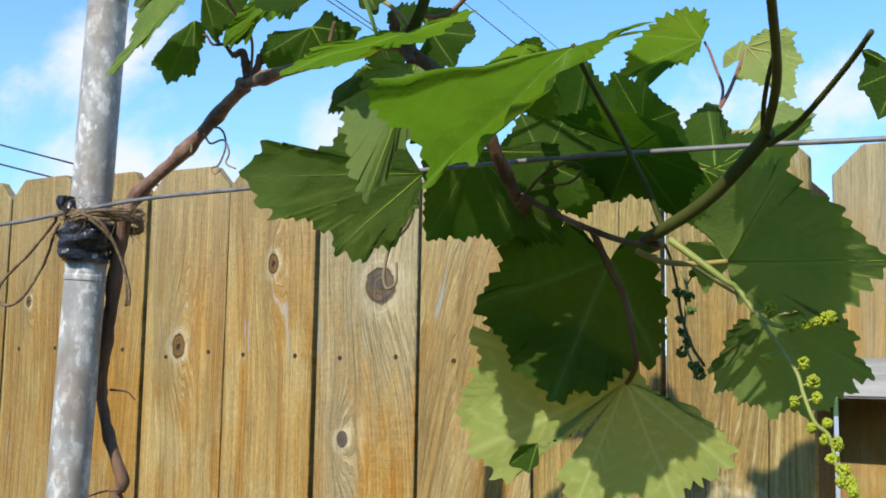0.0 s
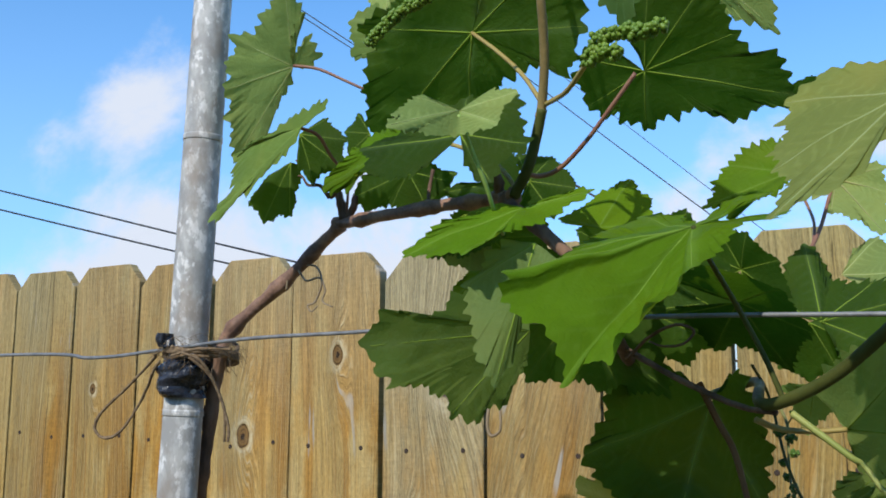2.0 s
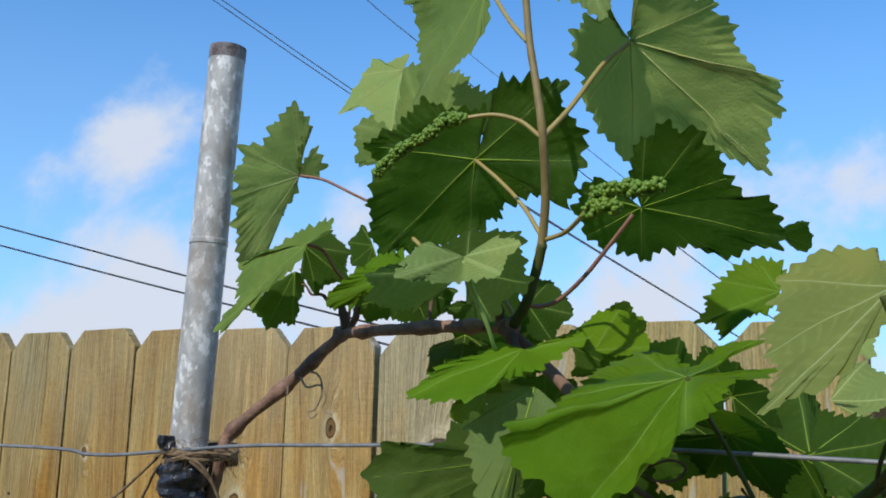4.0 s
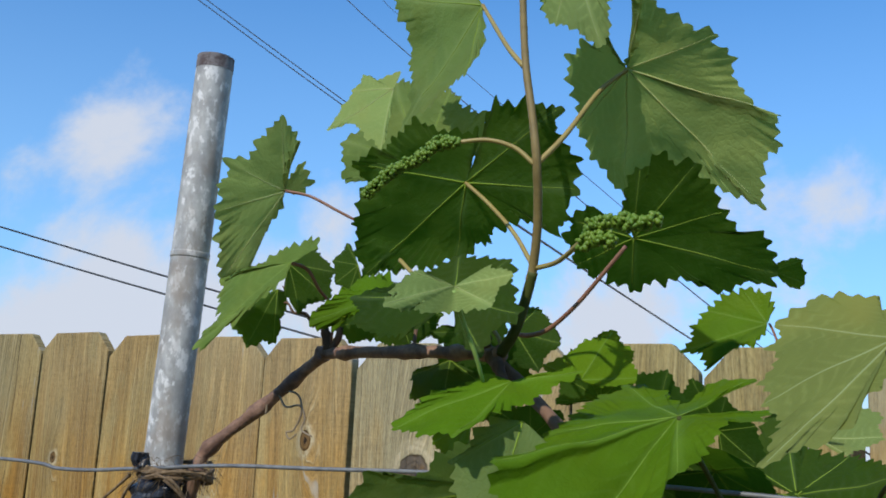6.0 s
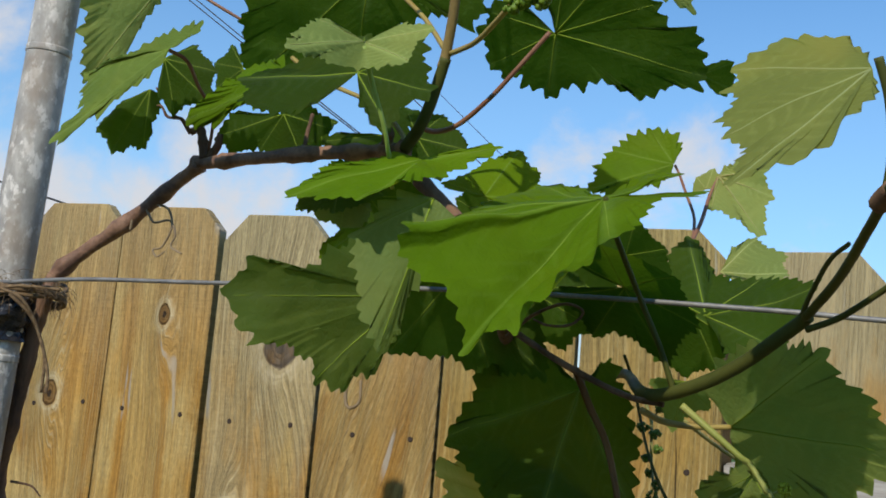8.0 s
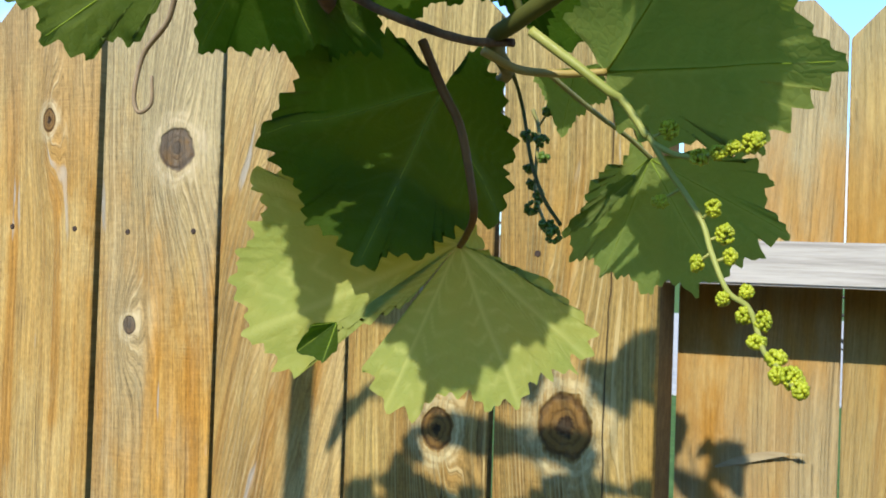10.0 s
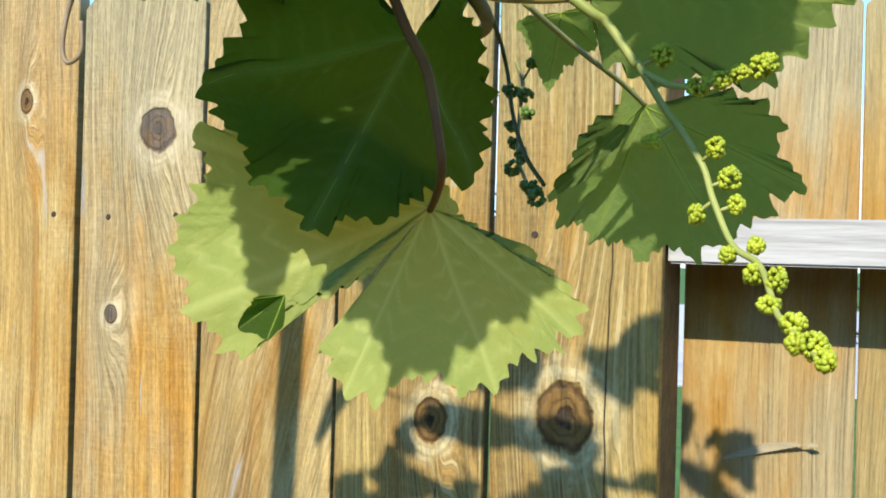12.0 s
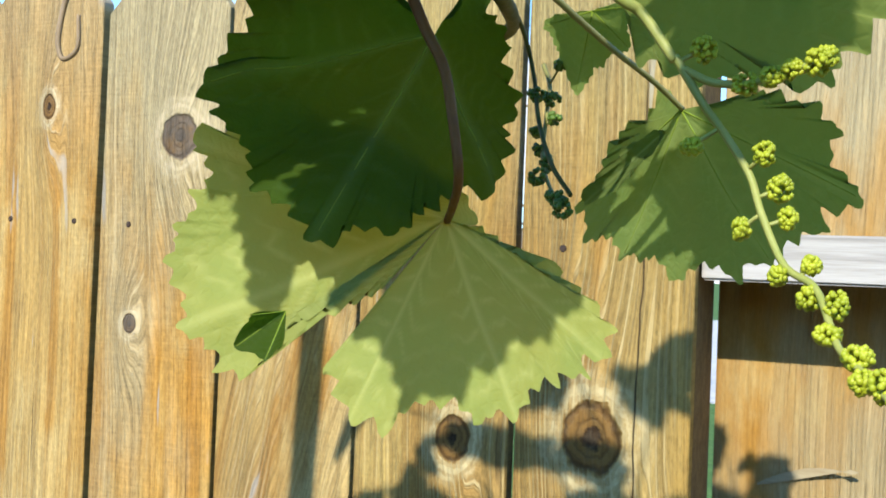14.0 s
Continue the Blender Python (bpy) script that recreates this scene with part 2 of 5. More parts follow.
def plain(name, a, b, scale, rough, relief=0.3, depth=0.001, metal=0.0, stretch=(1, 1, 1), spec=0.4):
    """A mottled surface between two colours, with fine relief."""
    mat, t = material(name)
    pos = t.add("ShaderNodeVectorMath", (t.add("ShaderNodeTexCoord", out=3), stretch), operation="MULTIPLY")
    n1, n2 = t.noise(pos, scale, 5, 0.6), t.noise(pos, scale * 5.3, 3, 0.6)
    f = t.m("ADD", t.m("MULTIPLY", n1, 0.7), t.m("MULTIPLY", n2, 0.3))
    t.end(surface(t, t.mix(t.ramp(f, 0.34, 0.66), a, b), t.ramp(n2, 0.3, 0.7, rough - 0.08, rough + 0.08), bump(t, f, relief, depth), metal, spec))
    return mat


pine = [wood("weathered_pine", (), 0.10), wood("honey_pine", (), 0.0, 1.06), wood("split_pine", (), 0.25, 0.95, 0.02)]
grey_pine = wood("grey_pine", (), 0.85, 0.95, coarse=0.4, tint=(1.0, 1.0, 1.02))
rail_wood = plain("grey_rail_wood", (0.43, 0.415, 0.38), (0.25, 0.235, 0.21), 60, 0.8, 0.5, 0.001, stretch=(0.08, 1, 1.6))
straw = plain("pale_splinter", (0.36, 0.30, 0.18), (0.27, 0.21, 0.115), 90, 0.8, 0.5, 0.001, stretch=(0.1, 1, 1))
rail_end = plain("brown_end_grain", (0.21, 0.14, 0.055), (0.115, 0.075, 0.03), 90, 0.85, 0.5)
nail_hole = plain("rusty_hole", (0.02, 0.014, 0.01), (0.05, 0.03, 0.02), 300, 0.8)
SKIN = {}
# leaf colours by paleness; undersides darkened for shade, paler steps partly for sunlight
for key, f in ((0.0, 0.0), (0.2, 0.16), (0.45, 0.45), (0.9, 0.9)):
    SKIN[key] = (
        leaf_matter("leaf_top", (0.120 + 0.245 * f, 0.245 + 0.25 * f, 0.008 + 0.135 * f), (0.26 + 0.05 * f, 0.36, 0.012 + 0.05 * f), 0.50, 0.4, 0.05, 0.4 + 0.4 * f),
        leaf_matter("leaf_underside_light_toned", (0.050 + 0.32 * f, 0.102 + 0.40 * f, 0.014 + 0.14 * f), (0.130 + 0.345 * f, 0.255 + 0.30 * f, 0.008 + 0.075 * f), 0.60 - 0.12 * f, 0.5, 0.06, 0.7),
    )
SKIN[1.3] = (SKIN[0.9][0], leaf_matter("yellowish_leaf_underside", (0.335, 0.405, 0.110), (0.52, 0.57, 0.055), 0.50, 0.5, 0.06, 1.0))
vein_under = plain("leaf_vein_underside", (0.17, 0.255, 0.022), (0.21, 0.295, 0.030), 90, 0.7, spec=0.1)
vein_pale = leaf_matter("pale_leaf_vein", (0.66, 0.74, 0.32), (0.70, 0.76, 0.24), 0.5, 0.5, 0.05)
vein_mat = plain("leaf_vein", (0.16, 0.255, 0.02), (0.19, 0.28, 0.03), 90, 0.55, spec=0.2)
bark = plain("vine_bark", (0.065, 0.036, 0.021), (0.20, 0.112, 0.066), 70, 0.85, 0.9, 0.002, stretch=(1, 1, 0.25))
cane = plain("cane_bark", (0.12, 0.065, 0.044), (0.31, 0.18, 0.115), 80, 0.6, 0.9, 0.0016)
green = plain("green_shoot", (0.050, 0.060, 0.011), (0.078, 0.085, 0.018), 60, 0.65, spec=0.2)
pet = plain("tan_petiole", (0.30, 0.215, 0.06), (0.35, 0.27, 0.08), 60, 0.5)
red = plain("reddish_petiole", (0.20, 0.085, 0.055), (0.26, 0.13, 0.07), 60, 0.5)
dusk = plain("dark_red_petiole", (0.14, 0.058, 0.016), (0.19, 0.085, 0.025), 60, 0.6, spec=0.2)
grn = plain("green_petiole", (0.24, 0.36, 0.07), (0.33, 0.44, 0.10), 60, 0.5)
olive = plain("olive_stalk", (0.17, 0.17, 0.05), (0.25, 0.24, 0.07), 60, 0.5)
tan = plain("tan_green_shoot", (0.19, 0.135, 0.045), (0.29, 0.205, 0.07), 60, 0.55)
yellow_stalk = plain("yellow_green_stalk", (0.22, 0.25, 0.05), (0.30, 0.31, 0.08), 60, 0.55)
tendril = plain("tan_tendril", (0.20, 0.145, 0.085), (0.30, 0.225, 0.14), 60, 0.6)
# bud colours carry the light: bright for the sunlit cluster, darkest for the shaded
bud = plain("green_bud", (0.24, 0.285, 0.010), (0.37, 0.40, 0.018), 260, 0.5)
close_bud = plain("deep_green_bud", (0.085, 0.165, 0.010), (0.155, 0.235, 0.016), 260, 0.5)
shaded_bud = plain("shaded_bud", (0.050, 0.105, 0.010), (0.085, 0.16, 0.016), 260, 0.5)
zinc, t = material("galvanised_steel")
pos = t.add("ShaderNodeTexCoord", out=3)
tall = t.add("ShaderNodeVectorMath", (pos, (1, 1, 0.55)), operation="MULTIPLY")
spangle, flecks, grime = t.noise(tall, 85, 5, 0.62), t.noise(tall, 210, 4, 0.65), t.noise(tall, 28, 4, 0.6)
coat = t.mix(t.ramp(spangle, 0.38, 0.62), (0.30, 0.288, 0.262), (0.47, 0.455, 0.415))
coat = t.mix(t.ramp(t.m("ADD", t.m("MULTIPLY", flecks, 0.6), t.m("MULTIPLY", spangle, 0.4)), 0.52, 0.58, 0.0, 0.95), coat, (0.67, 0.65, 0.605))
coat = t.mix(t.ramp(grime, 0.52, 0.68, 0.0, 0.6), coat, (0.25, 0.185, 0.125))
t.end(surface(t, coat, t.ramp(spangle, 0.3, 0.7, 0.5, 0.75), bump(t, flecks, 0.35, 0.0004), 0.05))
rust = plain("rusty_rim", (0.085, 0.06, 0.055), (0.26, 0.24, 0.23), 120, 0.85, 0.5)
wire_mat = plain("dull_wire", (0.15, 0.15, 0.15), (0.24, 0.24, 0.23), 120, 0.55, 0.2, 0.0003, 0.3)
tape_mat = plain("black_tape", (0.010, 0.010, 0.012), (0.03, 0.03, 0.035), 60, 0.28, 0.6, 0.002)
jute = plain("jute_twine", (0.10, 0.062, 0.032), (0.25, 0.17, 0.09), 400, 0.9, 0.7, 0.0006)
cable_mat = plain("black_cable", (0.015, 0.015, 0.017), (0.03, 0.03, 0.03), 5, 0.5)
lawn, t = material("lawn_and_unseen_soil")
pos = t.add("ShaderNodeTexCoord", out=3)
sep = t.t.nodes.new("ShaderNodeSeparateXYZ")
t.t.links.new(pos, sep.inputs[0])
clod = t.noise(pos, 7.0, 6, 0.65)
grass = t.mix(t.ramp(clod, 0.35, 0.65), (0.045, 0.10, 0.02), (0.09, 0.17, 0.04))
# unseen soil before the fence, its tone set by the light it bounces
soil = t.mix(t.ramp(clod, 0.35, 0.65), (0.075, 0.075, 0.028), (0.125, 0.11, 0.05))
here = t.ramp(t.m("ADD", sep.outputs[1], t.m("MULTIPLY", clod, 0.4)), 1.45, 1.75, 1.0, 0.0)
t.end(surface(t, t.mix(here, grass, soil), 0.95, bump(t, clod, 0.8, 0.03), spec=0.2))


# mesh helpers
def mesh_of(name, verts, faces, mats, slots=None, smooth=True):
    me = bpy.data.meshes.new(name)
    me.from_pydata([tuple(v) for v in verts], [], faces)
    for mt in mats if isinstance(mats, (list, tuple)) else [mats]:
        me.materials.append(mt)
    if smooth:
        me.polygons.foreach_set("use_smooth", [True] * len(me.polygons))
    if slots is not None:
        me.polygons.foreach_set("material_index", slots)
    me.update()
    return me


def put(name, me, parent=None, label="", at=None):
    ob = new(name, me)
    if at is not None:
        ob.location = at
    if parent is not None:
        ob.parent = parent
    if label:
        ob["label"] = label
    return ob


def part(name, bm, mat, parent, label="", at=None, smooth=False):
    me = bpy.data.meshes.new(name)
    bm.to_mesh(me)
    bm.free()
    me.materials.append(mat)
    if smooth:
        me.polygons.foreach_set("use_smooth", [True] * len(me.polygons))
    return put(name, me, parent, label, at)


def glide(points, per=8):
    """A smooth line through the points (Catmull-Rom)."""
    p = np.array(points, float)
    if len(p) == 2:
        return np.linspace(p[0], p[1], per + 1)
    q = np.vstack([2 * p[0] - p[1], p, 2 * p[-1] - p[-2]])
    out = []
    for i in range(1, len(q) - 2):
        a, b, c, d = q[i - 1 : i + 3]
        for f in np.arange(per) / per:
            out.append(0.5 * (2 * b + (c - a) * f + (2 * a - 5 * b + 4 * c - d) * f**2 + (3 * b - a - 3 * c + d) * f**3))
    return np.array(out + [p[-1]])


def tube(line, radii, sides=8, lump=0.0, seed=0.0):
    """Rings round a line, closed at both ends."""
    line = np.asarray(line)
    n = len(line)
    tang = np.gradient(line, axis=0)
    tang /= np.linalg.norm(tang, axis=1)[:, None] + 1e-12
    side = np.cross(tang[0], (0.31, 0.22, 0.92))
    if np.linalg.norm(side) < 0.1:
        side = np.cross(tang[0], (1, 0, 0))
    side /= np.linalg.norm(side)
    verts, faces = [], []
    for i in range(n):
        side = side - tang[i] * (side @ tang[i])
        side /= np.linalg.norm(side)
        up = np.cross(tang[i], side)
        for k in range(sides):
            a = 2 * math.pi * k / sides
            v = side * math.cos(a) + up * math.sin(a)
            r = radii[i]
            if lump:
                r *= 1 + lump * noise.noise(Vector(line[i] * 160 + v * 1.3 + seed))
            verts.append(line[i] + v * r)
    for i in range(n - 1):
        for k in range(sides):
            a, b = i * sides + k, i * sides + (k + 1) % sides
            faces.append((a, b, b + sides, a + sides))
    faces.append(tuple(range(sides))[::-1])
    faces.append(tuple((n - 1) * sides + k for k in range(sides)))
    return verts, faces


def box(bm, x0, x1, y0, y1, z0, z1):
    r = bmesh.ops.create_cube(bm, size=1.0)
    for v in r["verts"]:
        v.co = Vector(((x0 + x1) / 2 + v.co.x * (x1 - x0), (y0 + y1) / 2 + v.co.y * (y1 - y0), (z0 + z1) / 2 + v.co.z * (z1 - z0)))
    return r["verts"]


# ground
bm = bmesh.new()
bmesh.ops.create_grid(bm, x_segments=60, y_segments=60, size=300)
ground = part("ground", bm, lawn, None)
road_mat = plain("pale_concrete", (0.40, 0.39, 0.36), (0.52, 0.50, 0.46), 3, 0.9, 0.3, 0.004)
bm = bmesh.new()
box(bm, -120, 120, 14, 40, -0.05, 0.02)
tagged(part("road", bm, road_mat, None), "pale worn concrete road beyond the lawn", "road", kind="structure")
tagged(ground, "unseen dull olive soil before the fence, toned for its bounce light, green lawn behind it", "ground", kind="structure")

# fence: pickets with clipped corners on the sunny side of the left section, behind the rail on the right section
PITCH, FIRST, FACE, THICK, DEEP = 0.145, -0.905, 1.35, 0.016, 0.089


def top_at(x):
    return 1.866 - 0.030 * (x + 0.9)


def picket(width, height, cut, wonk):
    """A board with two clipped corners; its foot is at z 0, its front at y 0."""
    h = width / 2
    prof = [(-h, 0.03), (h, 0.03), (h, height - cut * 1.08), (h - cut, height + wonk), (-h + cut, height), (-h, height - cut * 1.05 + wonk)]
    bm = bmesh.new()
    front = [bm.verts.new((x, 0, z)) for x, z in prof]
    face = bm.faces.new(front)
    back = bmesh.ops.extrude_face_region(bm, geom=[face])
    bmesh.ops.translate(bm, verts=[g for g in back["geom"] if isinstance(g, bmesh.types.BMVert)], vec=(0, THICK, 0))
    bmesh.ops.recalc_face_normals(bm, faces=bm.faces)
    bmesh.ops.bevel(bm, geom=list(bm.edges), offset=0.0012, segments=1, affect="EDGES", profile=0.5)
    return bm


fence = tagged(new("wooden_fence"), "weathered honey-brown pine picket fence with clipped corners and narrow gaps", "fence")
fence_back = tagged(new("wooden_fence"), "greyer pine picket fence section with its rail on the sunny side", "fence")
rng = random.Random(4)
KNOTS = {
    -1: [(-0.008, 1.636, 0.011, 0.016)],
    0: [(0.006, 1.739, 0.008, 0.013)],
    1: [(0.020, 1.707, 0.021, 0.022), (-0.029, 1.528, 0.008, 0.010)],
    3: [(0.022, 1.452, 0.015, 0.020), (-0.028, 1.17, 0.016, 0.022)],
    4: [(-0.006, 1.464, 0.024, 0.030)],
    -3: [(-0.02, 1.70, 0.006, 0.008)],
}
GREY = {1: 0.75, 3: 0.30, 4: 0.35, 2: 0.15}
WARM = {1: 1.04, 2: 0.86, 3: 0.9, 4: 0.92}
SLANT = {2: 0.22, 4: -0.04}
hole = bmesh.new()
bmesh.ops.create_cone(hole, cap_ends=True, segments=9, radius1=0.0032, radius2=0.0024, depth=0.0012)
bmesh.ops.rotate(hole, verts=hole.verts, matrix=Matrix.Rotation(radians(90), 3, "X"))
hole_mesh = bpy.data.meshes.new("nail")
hole.to_mesh(hole_mesh)
hole.free()
hole_mesh.materials.append(nail_hole)
NAILS = {1: (-0.0355, 0.0435), 0: (-0.038, 0.045), 2: (-0.0245, 0.0435), -1: (-0.030, 0.045), 4: (-0.035, 0.040)}
for k in range(-20, 5):
    mid = FIRST + PITCH * (k + 0.5)
    mat = wood("knotty_pine", KNOTS.get(k, ()), GREY.get(k, 0.08), WARM.get(k, 1.0), 0.028 if k in (4, 3) else 0.0, SLANT.get(k, 0.0), 1.0, (1.0, 1.0, 0.86) if k > 2 else (1.0, 1.0, 1.0)) if k in KNOTS or k in SLANT else pine[(k * 7) % 3]
    board = part("board", picket(PITCH - (0.0050 if k in (3, 4) else 0.0044) - rng.random() * 0.0008, top_at(mid) + 0.004 + rng.uniform(-0.003, 0.003), 0.027 + rng.uniform(-0.003, 0.003), rng.uniform(-0.002, 0.002)), mat, fence, at=(mid, FACE, 0))
    board.rotation_euler = (0, rng.uniform(-0.0015, 0.0015), 0)
    for row in (1.622, 0.95, 0.30):
        for dx in NAILS.get(k, (-0.036 + rng.uniform(-0.006, 0.006), 0.038 + rng.uniform(-0.006, 0.006))):
            put("nail", hole_mesh, board, at=(dx, -0.0004, row - 0.012 * (mid + 0.72) + rng.uniform(-0.004, 0.004)))
for k in range(0, 22):
    mid = -0.108 + 0.1435 * k
    board = part("board", picket(0.1424 - rng.random() * 0.0008, 1.845 - 0.02 * (mid + 0.07) + rng.uniform(-0.002, 0.002), 0.030, rng.uniform(-0.002, 0.002)), grey_pine if k % 3 != 1 else wood("split_grey_pine", (), 0.6, 0.95, 0.012, coarse=0.4, tint=(0.99, 1.0, 0.95)), fence_back, at=(mid, FACE + THICK + DEEP, 0))
# a splinter lifting off the first board of the right section
sliver, n = [], 14
for i in range(n):
    f = i / (n - 1)
    wide = 0.0040 * math.sin(math.pi * min(1, f * 1.15 + 0.03)) ** 0.7 if f < 0.85 else 0.0030 * (1 - f) / 0.15 + 0.0004
    c = Vector((-0.142 + 0.078 * f, FACE + THICK + DEEP - 0.0015 - 0.010 * f * f, 1.424 + 0.016 * f + 0.006 * math.sin(2.5 * f)))
    sliver += [c + Vector((0, 0, wide)), c - Vector((0, 0, wide)), c + Vector((0, 0.0016, -wide * 0.9)), c + Vector((0, 0.0016, wide * 0.9))]
quads = [(4 * i + k, 4 * i + (k + 1) % 4, 4 * i + 4 + (k + 1) % 4, 4 * i + 4 + k) for i in range(n - 1) for k in range(4)]
put("splinter", mesh_of("splinter", sliver, quads + [(3, 2, 1, 0), tuple(4 * n - 4 + k for k in range(4))], straw, smooth=False), fence_back, "pale splinter lifting off a board")
for sec, x0, x1 in ((fence, -3.82, -0.272), (fence_back, -0.180, 3.06)):
    for z in (1.592, 0.92, 0.27):
        bm = bmesh.new()
        box(bm, x0, x1, FACE + THICK + 0.0005, FACE + THICK + DEEP - 0.0005, z, z + 0.037)
        bmesh.ops.bevel(bm, geom=list(bm.edges), offset=0.002, segments=2, affect="EDGES")
        part("rail", bm, rail_wood, sec, "silver-grey weathered flat rail")
for x in (-0.227, -2.60, 2.20):
    bm = bmesh.new()
    box(bm, x - 0.0445, x + 0.0445, FACE + THICK + 0.0005, FACE + THICK + DEEP, -0.3, 1.80)
    bmesh.ops.bevel(bm, geom=list(bm.edges), offset=0.003, segments=2, affect="EDGES")
    part("post", bm, rail_end, fence, "brown square post behind the pickets")

# an added, unseen wall behind the camera, closing the yard and blocking low skylight
stucco = plain("tan_stucco", (0.20, 0.16, 0.12), (0.27, 0.22, 0.17), 40, 0.9, 0.6, 0.002)
bm = bmesh.new()
box(bm, -14, 14, -6.3, -6.0, -0.3, 3.0)
me = bpy.data.meshes.new("wall_south")
bm.to_mesh(me)
bm.free()
me.materials.append(stucco)
tagged(put("wall_south", me), "unseen plain tan stucco wall added behind the yard to block low skylight", "wall", kind="structure")

# the steel pipe that carries the trellis
PIPE_FOOT, PIPE_TOP, PIPE_R = Vector((-0.601, 0.800, -0.2)), Vector((-0.5105, 0.800, 1.992)), 0.0128
pipe = tagged(new("metal_pipe"), "galvanised steel conduit pipe with dull zinc patches, leaning slightly", "pipe")


def along(z):
    return PIPE_FOOT + (PIPE_TOP - PIPE_FOOT) * ((z - PIPE_FOOT.z) / (PIPE_TOP.z - PIPE_FOOT.z))


def pipe_run(z0, z1, r, steps=30):
    return [along(z0 + (z1 - z0) * i / steps) for i in range(steps + 1)], [r] * (steps + 1)


line, radii = pipe_run(-0.2, 1.992, PIPE_R, 40)
verts, faces = tube(line, radii, 32)
put("pole", mesh_of("pole", verts, faces[:-1], zinc), pipe)
line, radii = pipe_run(1.80, 1.9915, PIPE_R - 0.0012, 6)
verts, faces = tube(line, radii, 32)
put("bore", mesh_of("bore", verts, [f[::-1] for f in faces[:-1]], rust), pipe, "rusty inside of the pipe")
for z in (1.851, 1.668):
    line = [along(z + dz) for dz in (-0.0022, -0.0012, 0, 0.0012, 0.0022)]
    verts, faces = tube(line, [PIPE_R + d for d in (0.0001, 0.0006, 0.0002, 0.0006, 0.0001)], 32)
    put("seam_ring", mesh_of("seam_ring", verts, faces, zinc), pipe, "thin raised ring at a joint")
line, radii = pipe_run(1.983, 1.9925, PIPE_R + 0.0002, 6)
verts, faces = tube(line, radii, 32, 0.02)
put("rim", mesh_of("rim", verts, faces[:-2], rust), pipe, "rust-brown cut end of the pipe")

# trellis wire
wire_line = glide([(-2.4, 0.80, 1.706), (-1.4, 0.795, 1.707), (-0.72, 0.790, 1.7095), (-0.60, 0.787, 1.7050), (-0.53, 0.7855, 1.7085), (-0.46, 0.788, 1.7135), (-0.385, 0.793, 1.7150), (-0.315, 0.796, 1.7165), (-0.20, 0.797, 1.7165), (-0.10, 0.793, 1.7130), (0.0, 0.790, 1.7090), (0.3, 0.79, 1.706), (1.6, 0.79, 1.70)], 12)
verts, faces = tube(wire_line, [0.00125] * len(wire_line), 8)
tagged(put("trellis_wire", mesh_of("trellis_wire", verts, faces, wire_mat)), "dull grey steel trellis wire strung past the pipe", "wire")

# black tape bound round the pipe and the trunk
def crumpled(name, z0, z1, r, push, seed, mat, lump):
    line = [along(z0 + (z1 - z0) * i / 14) + Vector(push) for i in range(15)]
    radii = [r * (0.90 + 0.16 * math.sin(math.pi * i / 14) ** 0.5) for i in range(15)]
    v, f = tube(line, radii, 40, lump, seed)
    return put(name, mesh_of(name, v, f, mat, smooth=False))


tagged(crumpled("tape_wrap", 1.678, 1.703, 0.0152, (0.001, -0.002, 0), 3.1, tape_mat, 0.42), "crumpled shiny black plastic tape wrapped round the pipe", "tape")
tagged(crumpled("tape_knot", 1.710, 1.719, 0.0045, (-0.004, -0.0165, 0), 9.0, tape_mat, 0.6), "small black tape end above the twine", "tape")

# jute twine
twine = tagged(new("jute_twine"), "frayed brown jute twine knotted round the pipe, one loop hanging", "twine")
for turn in range(5):
    c, pts = along(1.702 + turn * 0.0022), []
    for i in range(33):
        a = 2 * math.pi * i / 32
        pts.append(c + Vector((0.0055 + 0.0235 * math.cos(a), 0.007 + 0.0235 * math.sin(a), 0.004 * math.cos(a + turn) + 0.0015 * math.sin(3 * a + turn))))
    v, f = tube(np.array(pts), [0.0014] * len(pts), 6, 0.6, turn)
    put("coil", mesh_of("coil", v, f, jute), twine)
for ends in (
    [(-0.528, 0.778, 1.705), (-0.536, 0.783, 1.702), (-0.565, 0.79, 1.686), (-0.591, 0.79, 1.668), (-0.597, 0.79, 1.657), (-0.587, 0.79, 1.651), (-0.571, 0.79, 1.656), (-0.552, 0.79, 1.677), (-0.534, 0.782, 1.694), (-0.525, 0.779, 1.701)],
    [(-0.505, 0.778, 1.706), (-0.494, 0.785, 1.700), (-0.490, 0.795, 1.684), (-0.484, 0.80, 1.662), (-0.483, 0.80, 1.650)],
    [(-0.515, 0.779, 1.704), (-0.500, 0.782, 1.7075), (-0.485, 0.79, 1.7085), (-0.474, 0.79, 1.7075)],
    [(-0.500, 0.780, 1.703), (-0.492, 0.790, 1.692), (-0.490, 0.802, 1.672), (-0.492, 0.806, 1.650)],
):
    line = glide(ends, 14)
    v, f = tube(line, [0.0010] * len(line), 6, 0.5, ends[0][0])
    put("strand", mesh_of("strand", v, f, jute), twine)
fray = random.Random(11)
verts, faces = [], []
for i in range(260):
    a, r = fray.uniform(0, 2 * math.pi), fray.uniform(0.018, 0.026)
    c = np.array(along(1.700 + fray.random() * 0.018)) + (0.008 + r * math.cos(a), 0.004 + r * math.sin(a), 0)
    step = np.array([fray.uniform(-1, 1), fray.uniform(-1, 1), fray.uniform(-1, 0.6)]) * 0.006
    v, f = tube(glide([c, c + step, c + step * 1.7 + (0, 0, -0.002)], 3), [0.00018] * 7, 3)
    faces += [tuple(j + len(verts) for j in q) for q in f]
    verts += v
fuzz = put("fibre_fuzz", mesh_of("fibre_fuzz", verts, faces, jute), twine)
fuzz["kind"] = "stuff"

